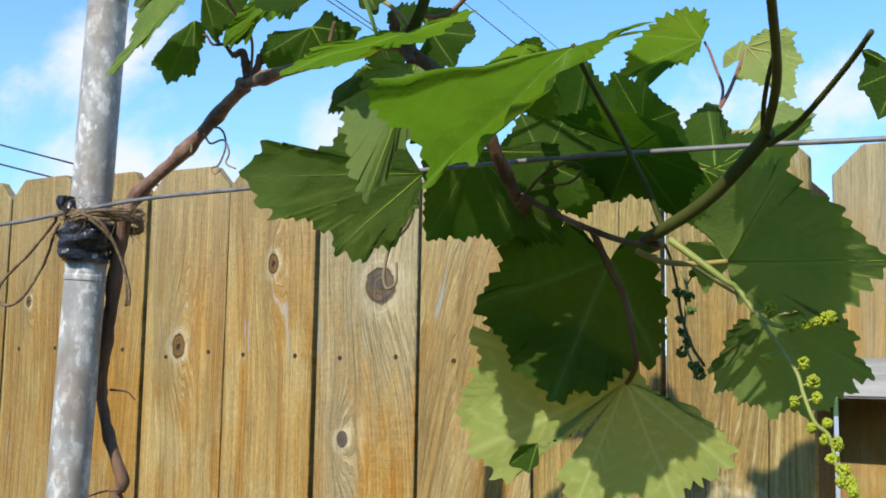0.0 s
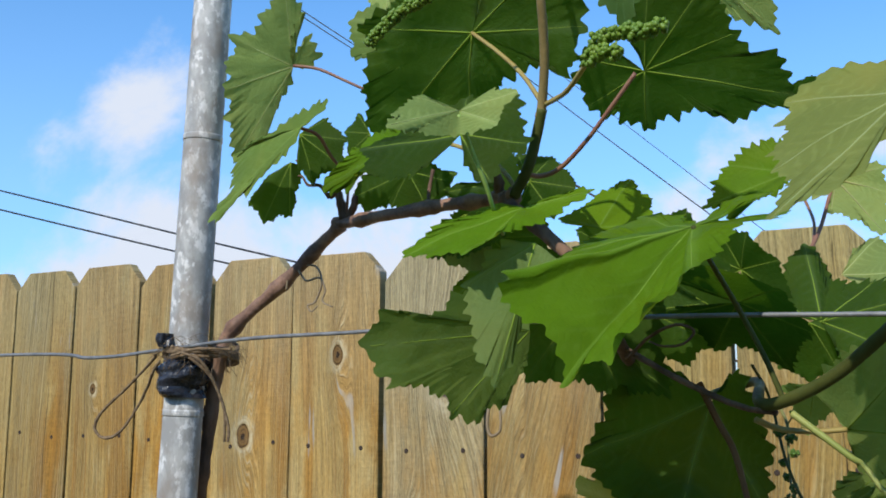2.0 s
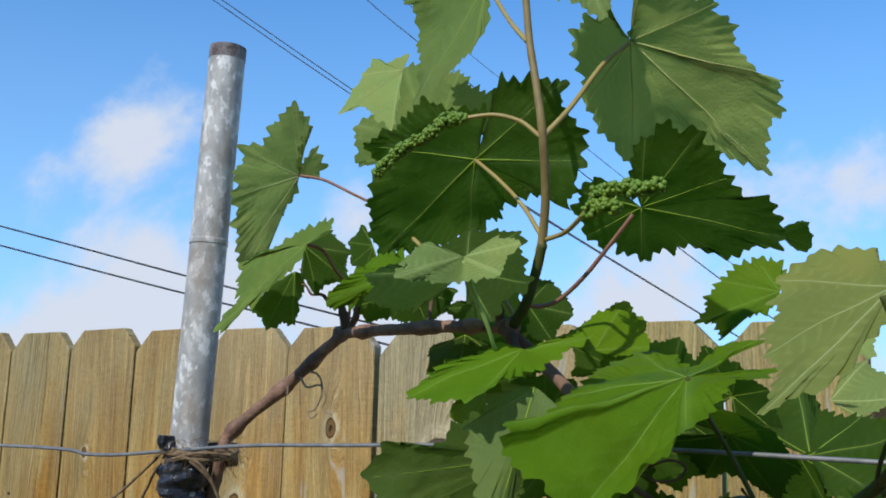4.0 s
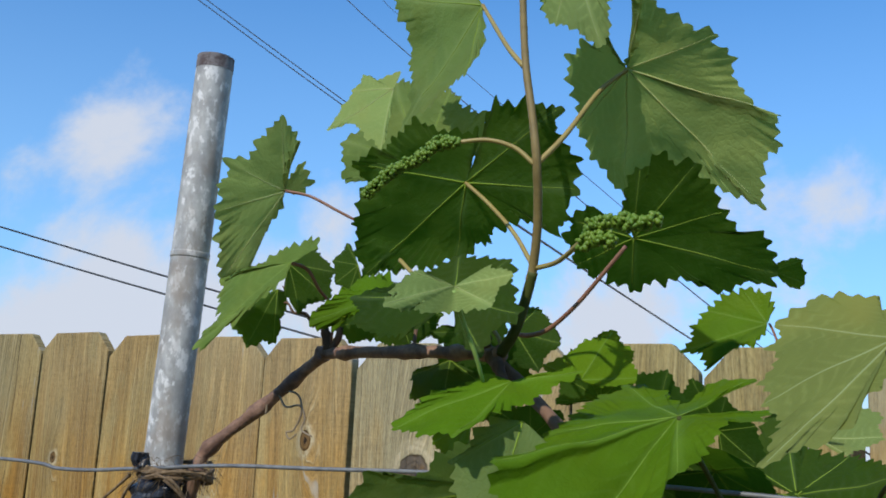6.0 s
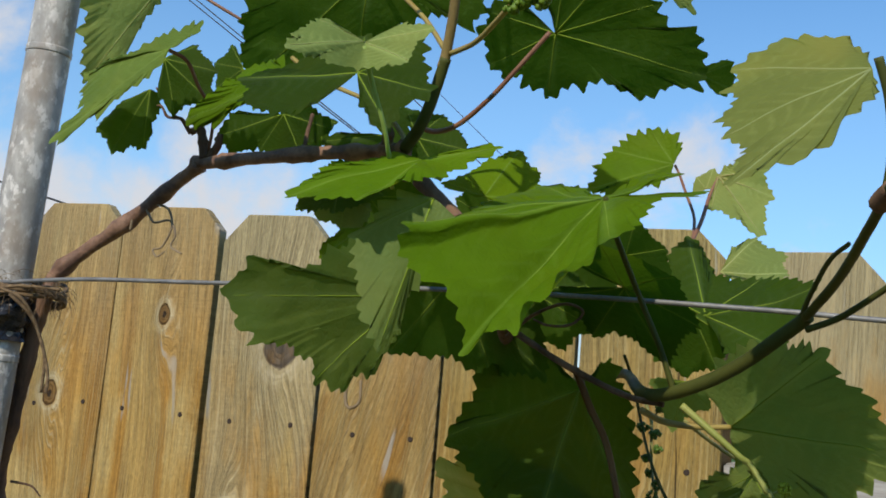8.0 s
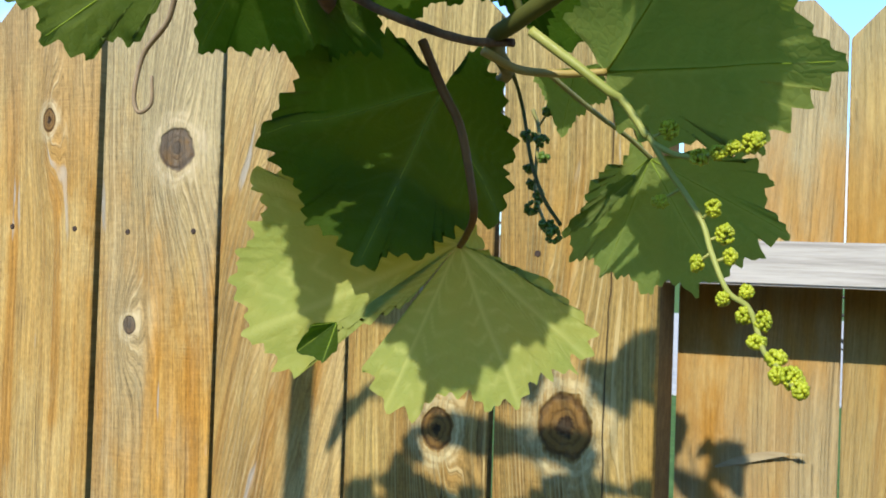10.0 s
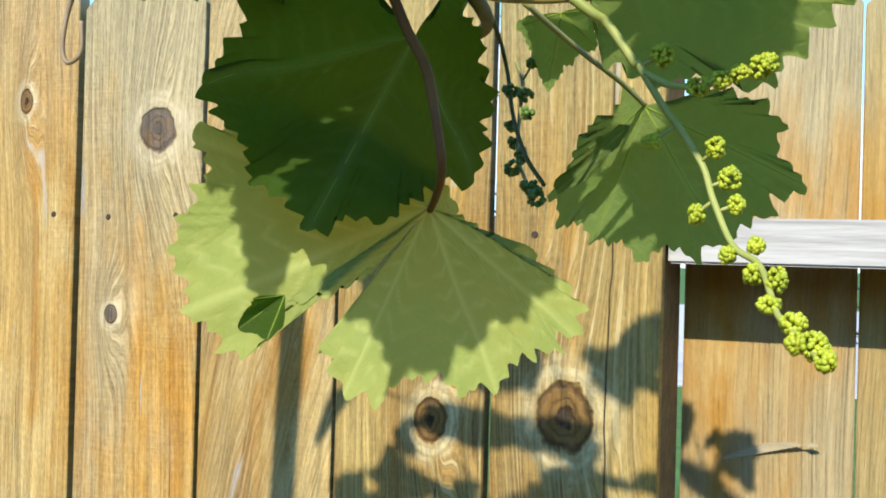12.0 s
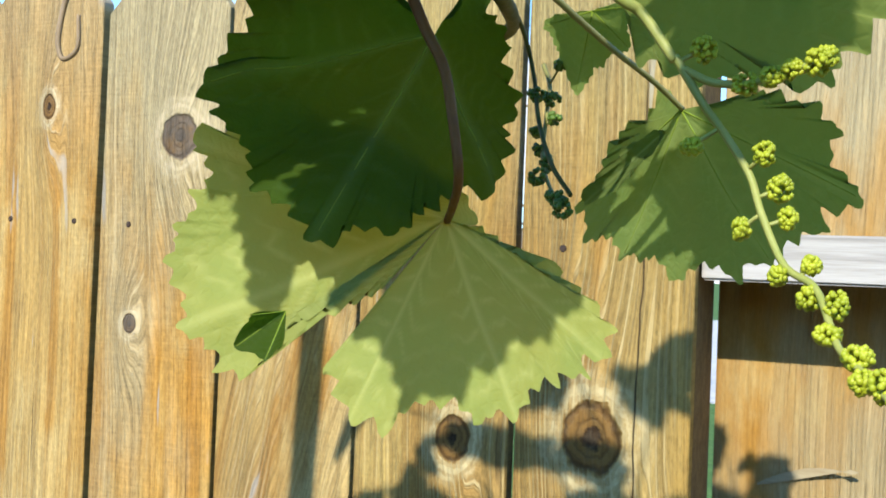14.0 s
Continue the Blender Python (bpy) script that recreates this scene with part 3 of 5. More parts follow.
# the grapevine
vine = tagged(new("grapevine"), "young grapevine with brown canes, serrated green leaves and unopened flower clusters", "grapevine")


def stem(name, points, r0, r1, mat):
    line = glide(points, 9)
    n = len(line)
    f = np.linspace(0, 1, n)
    radii = r0 + (r1 - r0) * f
    if r0 > 0.003:
        for i in range(len(points)):
            radii = radii * (1 + (0.42 if mat is cane else 0.2) * np.exp(-(((np.arange(n) - i * 9) / 1.6) ** 2)))
    v, q = tube(line, radii, 10 if r0 > 0.002 else 7, 0.22 if mat in (bark, cane) else 0.06, r0 * 900)
    return put(name, mesh_of(name, v, q, mat), vine)


leaf_seed = [0]


def leaf(base, lobes, bow=0.03, pale=0.0, bite=None, under=True, relief=1.0, tooth=1.0, veins=True, bay=0.35, net=1.0):
    """A toothed leaf: the blade fans out from the petiole's end to its lobes, bowed and quilted between the veins."""
    leaf_seed[0] += 1
    rnd = random.Random(leaf_seed[0] * 7 + 1)
    B = np.array(base)
    V = np.array(lobes) - B
    long = np.linalg.norm(V, axis=1)
    D = V / long[:, None]
    size = long.max()
    N = np.cross(V[:-1], V[1:]).sum(0)
    N /= np.linalg.norm(N)
    n = len(V)

    def ends(i, j, gain):
        d = D[i] + gain * (D[i] - D[j])
        return d / np.linalg.norm(d)

    # the open bay at the petiole
    D = np.vstack([ends(0, 1, bay), D, ends(-1, -2, bay)])
    stub = 0.35 if bay else 1.0
    long = np.r_[long[0] * stub, long, long[-1] * stub]
    bend = [math.acos(max(-1, min(1, float(D[i] @ D[i + 1])))) for i in range(n + 1)]

    def edge(s):
        s = np.clip(np.asarray(s, float), 0, n + 0.9999)
        i = s.astype(int)
        f = s - i
        w_ = np.array(bend)[i]
        p0, p1, p2, p3 = D[np.maximum(i - 1, 0)], D[i], D[i + 1], D[np.minimum(i + 2, n + 1)]
        g = f[:, None]
        d = 0.5 * (2 * p1 + (p2 - p0) * g + (2 * p0 - 5 * p1 + 4 * p2 - p3) * g**2 + (3 * p1 - p0 - 3 * p2 + p3) * g**3)
        d /= np.linalg.norm(d, axis=1)[:, None]
        ease = f * f * (3 - 2 * f)
        r = (1 - ease) * long[i] + ease * long[i + 1]
        chord = r * (1 - np.minimum(0.17, 0.20 * w_) * np.sin(np.pi * f) ** 1.2)
        return d, np.where((i == 0) | (i == n), r, chord)

    # main veins run to the chief lobes only
    ribs = []
    for i in sorted(range(1, n + 1), key=lambda q: -long[q]):
        if long[i] > 0.45 * size and all(math.acos(max(-1, min(1, float(D[i] @ D[j])))) > 0.5 for j in ribs):
            ribs.append(i)
    ribs = sorted(ribs)[:7]
    ribs_at = [0.0] + [float(i) for i in ribs] + [n + 1.0]
    spans = []
    for i in range(n + 1):
        spans.append(max(4, int(np.linalg.norm(D[i] * long[i] - D[i + 1] * long[i + 1]) / 0.0011)))
    s = np.concatenate([i + np.arange(k) / k for i, k in enumerate(spans)] + [[n + 0.9999]])
    d, r = edge(s)
    rim = d * r[:, None]
    arc = np.r_[0, np.cumsum(np.linalg.norm(np.diff(rim, axis=0), axis=1))]
    pos, teeth = 0.0, np.zeros(len(s))
    while pos < arc[-1]:
        step = min(size, 0.085) * rnd.uniform(0.055, 0.125)
        f = (arc - pos) / step
        inside = (f >= 0) & (f < 1)
        peak = rnd.uniform(0.5, 0.75)
        teeth[inside] = np.where(f[inside] < peak, f[inside] / peak, (1 - f[inside]) / (1 - peak)) * step * rnd.uniform(0.38, 0.60) * tooth
        pos += step
    pos = 0.0
    while pos < arc[-1]:
        step = min(size, 0.085) * rnd.uniform(0.17, 0.30)
        f = (arc - pos) / step
        inside = (f >= 0) & (f < 1)
        teeth[inside] += np.sin(np.pi * f[inside]) ** 0.8 * step * 0.10
        pos += step
    teeth *= np.clip(np.minimum(s - 0.3, n + 0.7 - s) * 2.5, 0, 1)
    along_rim = np.gradient(rim, axis=0)
    along_rim /= np.linalg.norm(along_rim, axis=1)[:, None] + 1e-9
    away = d - along_rim * (d * along_rim).sum(1)[:, None]
    away = np.array([away[max(0, j - 4) : j + 5].mean(0) for j in range(len(s))])
    away /= np.linalg.norm(away, axis=1)[:, None] + 1e-9
    push = away * (teeth - size * 0.026)[:, None]
    seed = Vector((leaf_seed[0] * 3.7, 1.1, 0.4))

    def place(ss, t, rr):
        dd, _ = edge(ss)
        out = B + dd * (rr * t)[:, None]
        quilt = np.cos(2 * np.pi * np.interp(ss, ribs_at, np.arange(len(ribs_at)))) * -0.013 * t * (1.15 - t)
        swing = 0.045 * np.sin(2.0 * np.pi * 2 * np.asarray(ss) / (n + 1) + leaf_seed[0]) * (rr * t / size) ** 2
        rib = np.interp(ss, ribs_at, np.arange(len(ribs_at)))
        off = np.abs(rib - np.round(rib))
        bent = np.array([0.16 * noise.noise(Vector((0.8 * q, 2.0, leaf_seed[0] * 1.7))) for q in ss])
        pillow = 0.0020 * relief * (0.5 - 0.5 * np.cos(2 * np.pi * (t - 0.02 - 0.40 * off + bent * t) / 0.13)) * np.minimum(1, off * 5) * np.clip(1.2 - 2 * off, 0, 1) * np.minimum(1, (1 - t) * 5)
        quilt = quilt + pillow
        reach = rr * t / size
        lift = bow * 4 * reach * (1 - 0.62 * reach) * 0.5 + quilt + swing
        wave = np.array([noise.noise(Vector(p) * 34 + seed) * 0.060 + noise.noise(Vector(p) * 95 + seed) * 0.012 for p in out]) * t
        return out + N * (size * (lift + wave))[:, None]

    rings = np.array([0.0, 0.05, *np.linspace(0.09, 0.87, 38), 0.91, 0.955, 1.0])
    m, grid = len(s), []
    for t in rings[1:]:
        blunt = np.clip((t - 0.55) / 0.45, 0, 1)
        grid.append(place(s, np.full(m, t), r) + push * blunt)
    grid = np.array(grid)
    # how near each spot of the blade lies to a main or a side vein
    rib = np.interp(s, ribs_at, np.arange(len(ribs_at)))
    off = np.abs(rib - np.round(rib))
    warp = np.array([0.16 * noise.noise(Vector((0.8 * q, 2.0, leaf_seed[0] * 1.7))) for q in s])
    sheen = [1.0]
    for t in rings[1:]:
        main = np.exp(-((off * max(t, 0.12) / (0.019 if pale > 1 else 0.028)) ** 2)) * (1 - 0.4 * t)
        side = (0.5 + 0.5 * np.cos(2 * np.pi * (t - 0.02 - 0.40 * off + warp * t) / 0.13)) ** 7 * np.minimum(1, off * 8) * (1 - 0.35 * t)
        sheen.extend(np.maximum(main, (0.55 + 0.2 * (pale > 0.6) + 0.25 * (pale > 1)) * side * np.clip(1.15 - 2.2 * off, 0, 1)))
    centre = B[None]
    top = np.vstack([centre, grid.reshape(-1, 3)])
    faces = [(0, 1 + j, 2 + j) for j in range(m - 1)]
    for k in range(len(rings) - 2):
        for j in range(m - 1):
            a = 1 + k * m + j
            faces.append((a, a + m, a + m + 1, a + 1))
    if bite:
        at = n * bite[0] + 1
        spot = place(np.array([at]), np.array([bite[1]]), np.array([size * 0.9]))[0]
        wob = [noise.noise(Vector(p) * 300 + seed) * 0.006 for p in top]
        near = [np.linalg.norm(p - spot) + wv < bite[2] for p, wv in zip(top, wob)]
        faces = [f for f in faces if not any(near[j] for j in f)]
    # pale picks the skin, both for leaf colour and for painted-in light
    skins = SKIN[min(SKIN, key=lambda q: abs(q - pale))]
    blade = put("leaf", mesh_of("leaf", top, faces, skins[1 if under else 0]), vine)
    blade.data.attributes.new("vein_glow", "FLOAT", "POINT").data.foreach_set("value", [net * g for g in sheen])
    if not veins:
        return blade
    # a raised vein to every chief lobe
    vv, vf = [], []

    def vein(ss, ts, ra, rb):
        _, base_r = edge(ss)
        line = place(ss, ts, base_r)
        v, f = tube(line, np.linspace(ra, rb, len(line)), 5)
        vf.extend(tuple(j + len(vv) for j in q) for q in f)
        vv.extend(v)

    grow = size / 0.09
    for i in ribs:
        vein(np.full(12, float(i)), np.linspace(0.01, 0.96, 12), (0.00046 if under else 0.00028) * relief**0.5 * grow**0.5, 0.00012)
    if bite:
        vf = [q for q in vf if not any(np.linalg.norm(vv[j] - spot) < bite[2] + 0.006 for j in q)]
    put("vein", mesh_of("vein", vv, vf, vein_pale if pale > 0.6 else vein_under if under else vein_mat), blade)
    return blade


def buds(stalk, spots, mat, stalk_mat, seed, big=0.0009, spread=0.003, many=30, label=""):
    """A flower cluster: a stalk, and on it clumps of unopened buds, each clump a part of its own."""
    rnd = random.Random(seed)
    tmp = bmesh.new()
    bmesh.ops.create_icosphere(tmp, subdivisions=1, radius=1.0)
    ball = np.array([v.co for v in tmp.verts])
    tris = [tuple(v.index for v in f.verts) for f in tmp.faces]
    tmp.free()
    line = glide(stalk, 8)
    v, f = tube(line, np.linspace(0.00095, 0.0006, len(line)), 7, 0.1, seed)
    cluster = put("flower_spike", mesh_of("flower_spike", v, f, stalk_mat), vine, label)
    for p in spots:
        verts, faces = [], []
        wide = spread * rnd.uniform(0.8, 1.15)
        squash = np.array([rnd.uniform(0.8, 1.1), rnd.uniform(0.8, 1.1), rnd.uniform(0.75, 1.1)])
        for i in range(many):
            d = np.array([rnd.gauss(0, 1) for _ in range(3)])
            d *= wide * rnd.uniform(0.7, 1.0) / np.linalg.norm(d) * squash
            size = big * rnd.uniform(0.8, 1.2)
            faces += [tuple(j + len(verts) for j in q) for q in tris]
            verts += list(np.array(p) + d + ball * size * np.array([1, 1, rnd.uniform(0.95, 1.25)]))
        near = line[np.argmin(np.linalg.norm(line - np.array(p), axis=1))]
        if np.linalg.norm(near - np.array(p)) > 0.001:
            v, q = tube(np.linspace(near, p, 4), [0.0005] * 4, 5)
            put("stalklet", mesh_of("stalklet", v, q, stalk_mat), cluster)
        put("bud_clump", mesh_of("bud_clump", verts, faces, mat), cluster)
    return cluster


# canes, shoots and petioles
stem("trunk", [(-0.498, 0.83, 1.493), (-0.513, 0.825, 1.528), (-0.508, 0.825, 1.539), (-0.523, 0.825, 1.568), (-0.532, 0.825, 1.596), (-0.528, 0.822, 1.615)], 0.0036, 0.0034, bark)
stem("trunk", [(-0.533, 0.825, 1.591), (-0.532, 0.824, 1.6), (-0.524, 0.82, 1.63), (-0.517, 0.818, 1.667), (-0.512, 0.816, 1.692), (-0.508, 0.816, 1.711)], 0.0036, 0.005, bark)
stem("cane", [(-0.509, 0.816, 1.707), (-0.501, 0.82, 1.724), (-0.463, 0.823, 1.751), (-0.435, 0.82, 1.769), (-0.411, 0.817, 1.785)], 0.0042, 0.0036, cane)
stem("cane", [(-0.414, 0.818, 1.786), (-0.389, 0.81, 1.785), (-0.329, 0.79, 1.783), (-0.294, 0.78, 1.781), (-0.274, 0.775, 1.78), (-0.262, 0.77, 1.779)], 0.0034, 0.0034, cane)
stem("spur", [(-0.407, 0.816, 1.788), (-0.409, 0.815, 1.798), (-0.412, 0.815, 1.805), (-0.416, 0.812, 1.803)], 0.0032, 0.002, bark)
stem("cane", [(-0.277, 0.78, 1.783), (-0.253, 0.775, 1.764), (-0.226, 0.77, 1.74), (-0.218, 0.775, 1.724), (-0.217, 0.79, 1.709), (-0.22, 0.815, 1.698), (-0.239, 0.89, 1.692), (-0.253, 0.955, 1.685)], 0.0034, 0.003, bark)
stem("shoot", [(-0.262, 0.77, 1.779), (-0.252, 0.765, 1.79), (-0.246, 0.763, 1.804), (-0.24, 0.759, 1.819)], 0.003, 0.0026, green)
stem("shoot", [(-0.242, 0.76, 1.815), (-0.24, 0.759, 1.822), (-0.234, 0.75, 1.844), (-0.23, 0.738, 1.87), (-0.232, 0.735, 1.895), (-0.236, 0.734, 1.922), (-0.237, 0.73, 1.957), (-0.237, 0.725, 2.005)], 0.0025, 0.0017, tan)
stem("petiole", [(-0.24, 0.759, 1.822), (-0.257, 0.77, 1.843), (-0.277, 0.78, 1.862), (-0.296, 0.785, 1.878)], 0.0013, 0.0011, pet)
stem("petiole", [(-0.238, 0.759, 1.821), (-0.22, 0.745, 1.821), (-0.197, 0.72, 1.825), (-0.191, 0.715, 1.827)], 0.0013, 0.0012, pet)
stem("petiole", [(-0.254, 0.766, 1.789), (-0.249, 0.775, 1.789), (-0.238, 0.775, 1.792), (-0.222, 0.77, 1.802), (-0.209, 0.767, 1.814), (-0.193, 0.765, 1.831)], 0.0013, 0.0011, red)
stem("petiole", [(-0.23, 0.738, 1.869), (-0.22, 0.75, 1.887), (-0.213, 0.775, 1.917), (-0.202, 0.787, 1.932)], 0.0015, 0.0012, pet)
stem("petiole", [(-0.231, 0.738, 1.869), (-0.241, 0.735, 1.878), (-0.254, 0.73, 1.882), (-0.27, 0.725, 1.881)], 0.0013, 0.0011, pet)
stem("petiole", [(-0.237, 0.734, 1.92), (-0.252, 0.745, 1.937), (-0.273, 0.765, 1.964), (-0.283, 0.772, 1.978)], 0.0014, 0.0012, pet)
stem("petiole", [(-0.242, 0.682, 1.797), (-0.241, 0.69, 1.785), (-0.239, 0.7, 1.77), (-0.241, 0.712, 1.759), (-0.252, 0.74, 1.754)], 0.0011, 0.0009, grn)
stem("petiole", [(-0.444, 0.807, 1.892), (-0.427, 0.812, 1.888), (-0.408, 0.818, 1.878), (-0.386, 0.83, 1.866)], 0.0011, 0.0009, red)
stem("petiole", [(-0.399, 0.762, 1.833), (-0.396, 0.775, 1.831), (-0.398, 0.79, 1.822), (-0.401, 0.81, 1.812), (-0.405, 0.816, 1.791)], 0.0011, 0.0009, red)
stem("petiole", [(-0.331, 0.8, 1.807), (-0.33, 0.795, 1.795), (-0.328, 0.79, 1.783)], 0.0012, 0.0011, bark)
stem("petiole", [(-0.347, 0.8, 1.839), (-0.324, 0.79, 1.823), (-0.285, 0.78, 1.805), (-0.267, 0.775, 1.789), (-0.262, 0.77, 1.779)], 0.0013, 0.0011, pet)
stem("arm", [(-0.251, 0.95, 1.685), (-0.236, 0.965, 1.679), (-0.207, 0.94, 1.684), (-0.185, 0.925, 1.688), (-0.15, 0.8, 1.675), (-0.131, 0.769, 1.675), (-0.107, 0.755, 1.685), (-0.084, 0.74, 1.701), (-0.079, 0.735, 1.705)], 0.0028, 0.0028, green)
stem("shoot", [(-0.08, 0.735, 1.704), (-0.068, 0.7, 1.714), (-0.059, 0.655, 1.723), (-0.055, 0.63, 1.727), (-0.052, 0.61, 1.731), (-0.049, 0.59, 1.742)], 0.0018, 0.0013, green)
stem("shoot", [(-0.081, 0.735, 1.705), (-0.077, 0.72, 1.712), (-0.071, 0.705, 1.721), (-0.065, 0.69, 1.724)], 0.0010, 0.0008, green)
stem("shoot", [(-0.079, 0.735, 1.7), (-0.066, 0.725, 1.705), (-0.046, 0.705, 1.718), (-0.036, 0.69, 1.724)], 0.0013, 0.0010, green)
stem("petiole", [(-0.055, 0.63, 1.727), (-0.054, 0.628, 1.738), (-0.055, 0.625, 1.751), (-0.058, 0.622, 1.762)], 0.0016, 0.0013, green)
stem("arm", [(-0.215, 0.8, 1.701), (-0.201, 0.8, 1.693), (-0.183, 0.795, 1.684), (-0.155, 0.785, 1.673), (-0.137, 0.78, 1.67)], 0.0016, 0.0014, bark)
stem("petiole", [(-0.131, 0.769, 1.675), (-0.137, 0.765, 1.693), (-0.146, 0.76, 1.714), (-0.152, 0.738, 1.735), (-0.153, 0.723, 1.746)], 0.0013, 0.0011, green)
stem("petiole", [(-0.145, 0.775, 1.667), (-0.137, 0.785, 1.663), (-0.124, 0.79, 1.662), (-0.111, 0.795, 1.663)], 0.0015, 0.0012, pet)
stem("petiole", [(-0.127, 0.765, 1.67), (-0.114, 0.765, 1.66), (-0.104, 0.766, 1.652), (-0.1, 0.768, 1.649), (-0.093, 0.768, 1.639)], 0.0016, 0.0011, yellow_stalk)
stem("petiole", [(-0.19, 0.835, 1.685), (-0.181, 0.835, 1.666), (-0.172, 0.83, 1.652), (-0.164, 0.82, 1.633), (-0.162, 0.82, 1.619), (-0.171, 0.838, 1.612), (-0.18, 0.855, 1.608)], 0.0019, 0.0012, dusk)
stem("petiole", [(-0.178, 0.89, 1.696), (-0.179, 0.92, 1.684), (-0.176, 0.925, 1.669), (-0.165, 0.9, 1.647), (-0.152, 0.875, 1.629), (-0.142, 0.864, 1.618)], 0.0009, 0.0008, green)
stem("petiole", [(-0.147, 0.86, 1.72), (-0.15, 0.9, 1.742), (-0.153, 0.93, 1.762), (-0.15, 0.95, 1.781), (-0.148, 0.967, 1.801), (-0.144, 0.97, 1.812)], 0.0014, 0.0011, red)
stem("petiole", [(-0.152, 0.934, 1.765), (-0.155, 0.955, 1.784), (-0.162, 0.965, 1.801), (-0.168, 0.972, 1.815), (-0.171, 0.973, 1.821)], 0.001, 0.0008, red)
stem("petiole", [(-0.131, 0.80, 1.664), (-0.121, 0.822, 1.655), (-0.112, 0.84, 1.648), (-0.106, 0.851, 1.642)], 0.0009, 0.0008, olive)
stem("tendril", [(-0.456, 0.82, 1.747), (-0.453, 0.82, 1.76), (-0.433, 0.82, 1.761), (-0.427, 0.82, 1.75), (-0.432, 0.82, 1.738), (-0.438, 0.82, 1.736), (-0.435, 0.82, 1.732), (-0.43, 0.82, 1.735)], 0.0008, 0.0005, tendril)
stem("tendril", [(-0.46, 0.822, 1.754), (-0.448, 0.82, 1.76), (-0.44, 0.82, 1.752), (-0.429, 0.82, 1.753), (-0.424, 0.82, 1.745), (-0.426, 0.82, 1.738), (-0.418, 0.82, 1.734)], 0.0008, 0.0005, tendril)
stem("tendril", [(-0.274, 0.8, 1.708), (-0.282, 0.805, 1.691), (-0.298, 0.812, 1.68), (-0.302, 0.812, 1.665), (-0.3, 0.812, 1.657), (-0.294, 0.812, 1.66), (-0.294, 0.812, 1.671)], 0.0012, 0.0007, tendril)
stem("tendril", [(-0.52, 0.822, 1.597), (-0.505, 0.822, 1.596), (-0.497, 0.822, 1.591)], 0.0008, 0.0004, bark)
stem("node", [(-0.057, 0.635, 1.725), (-0.055, 0.63, 1.727), (-0.054, 0.627, 1.728)], 0.0029, 0.0024, bark)
stem("spur", [(-0.267, 0.772, 1.778), (-0.262, 0.768, 1.772), (-0.257, 0.765, 1.764)], 0.0046, 0.002, bark)
stem("spur", [(-0.274, 0.775, 1.78), (-0.272, 0.772, 1.787), (-0.273, 0.77, 1.794)], 0.0036, 0.0016, bark)
stem("spur", [(-0.404, 0.816, 1.788), (-0.399, 0.815, 1.795), (-0.398, 0.815, 1.802)], 0.0026, 0.0016, bark)
stem("tendril", [(-0.416, 0.812, 1.802), (-0.422, 0.81, 1.81), (-0.43, 0.808, 1.811), (-0.434, 0.806, 1.817), (-0.44, 0.806, 1.816)], 0.0013, 0.0005, bark)
stem("tendril", [(-0.426, 0.81, 1.81), (-0.428, 0.808, 1.817), (-0.434, 0.806, 1.822), (-0.439, 0.806, 1.828)], 0.0012, 0.0005, bark)
stem("tendril", [(-0.215, 0.8, 1.696), (-0.199, 0.79, 1.706), (-0.184, 0.785, 1.711), (-0.175, 0.785, 1.708), (-0.18, 0.785, 1.702), (-0.19, 0.785, 1.701), (-0.199, 0.79, 1.704)], 0.0009, 0.0005, bark)
stem("tendril", [(-0.508, 0.822, 1.534), (-0.521, 0.82, 1.532), (-0.536, 0.82, 1.527)], 0.0008, 0.0004, bark)

# leaves
leaf((-0.283, 0.772, 1.978), [(-0.28, 0.765, 1.961), (-0.288, 0.76, 1.933), (-0.347, 0.79, 1.917), (-0.356, 0.8, 1.969), (-0.365, 0.8, 2.012), (-0.334, 0.8, 2.033)], bow=.04, pale=.45)
leaf((-0.3691, 0.8149, 1.9552), [(-0.3680, 0.8197, 1.9683), (-0.3811, 0.8167, 1.9625), (-0.3944, 0.8175, 1.9673), (-0.4000, 0.8130, 1.9559), (-0.4030, 0.8077, 1.9417), (-0.4057, 0.8014, 1.9248), (-0.3921, 0.8038, 1.9289), (-0.3762, 0.8004, 1.9165), (-0.3637, 0.7982, 1.9080), (-0.3628, 0.8058, 1.9289)], bow=.05, pale=.9, tooth=.6)
leaf((-0.375, 0.86, 1.918), [(-0.444, 0.87, 1.917), (-0.448, 0.87, 1.948), (-0.414, 0.88, 1.991), (-0.36, 0.87, 1.973), (-0.328, 0.86, 1.948), (-0.323, 0.86, 1.928)], bow=.03, pale=.5)
leaf((-0.219, 0.75, 1.985), [(-0.2, 0.755, 1.96), (-0.203, 0.75, 1.933), (-0.227, 0.75, 1.946), (-0.242, 0.75, 1.975)], bow=.03, pale=.9)
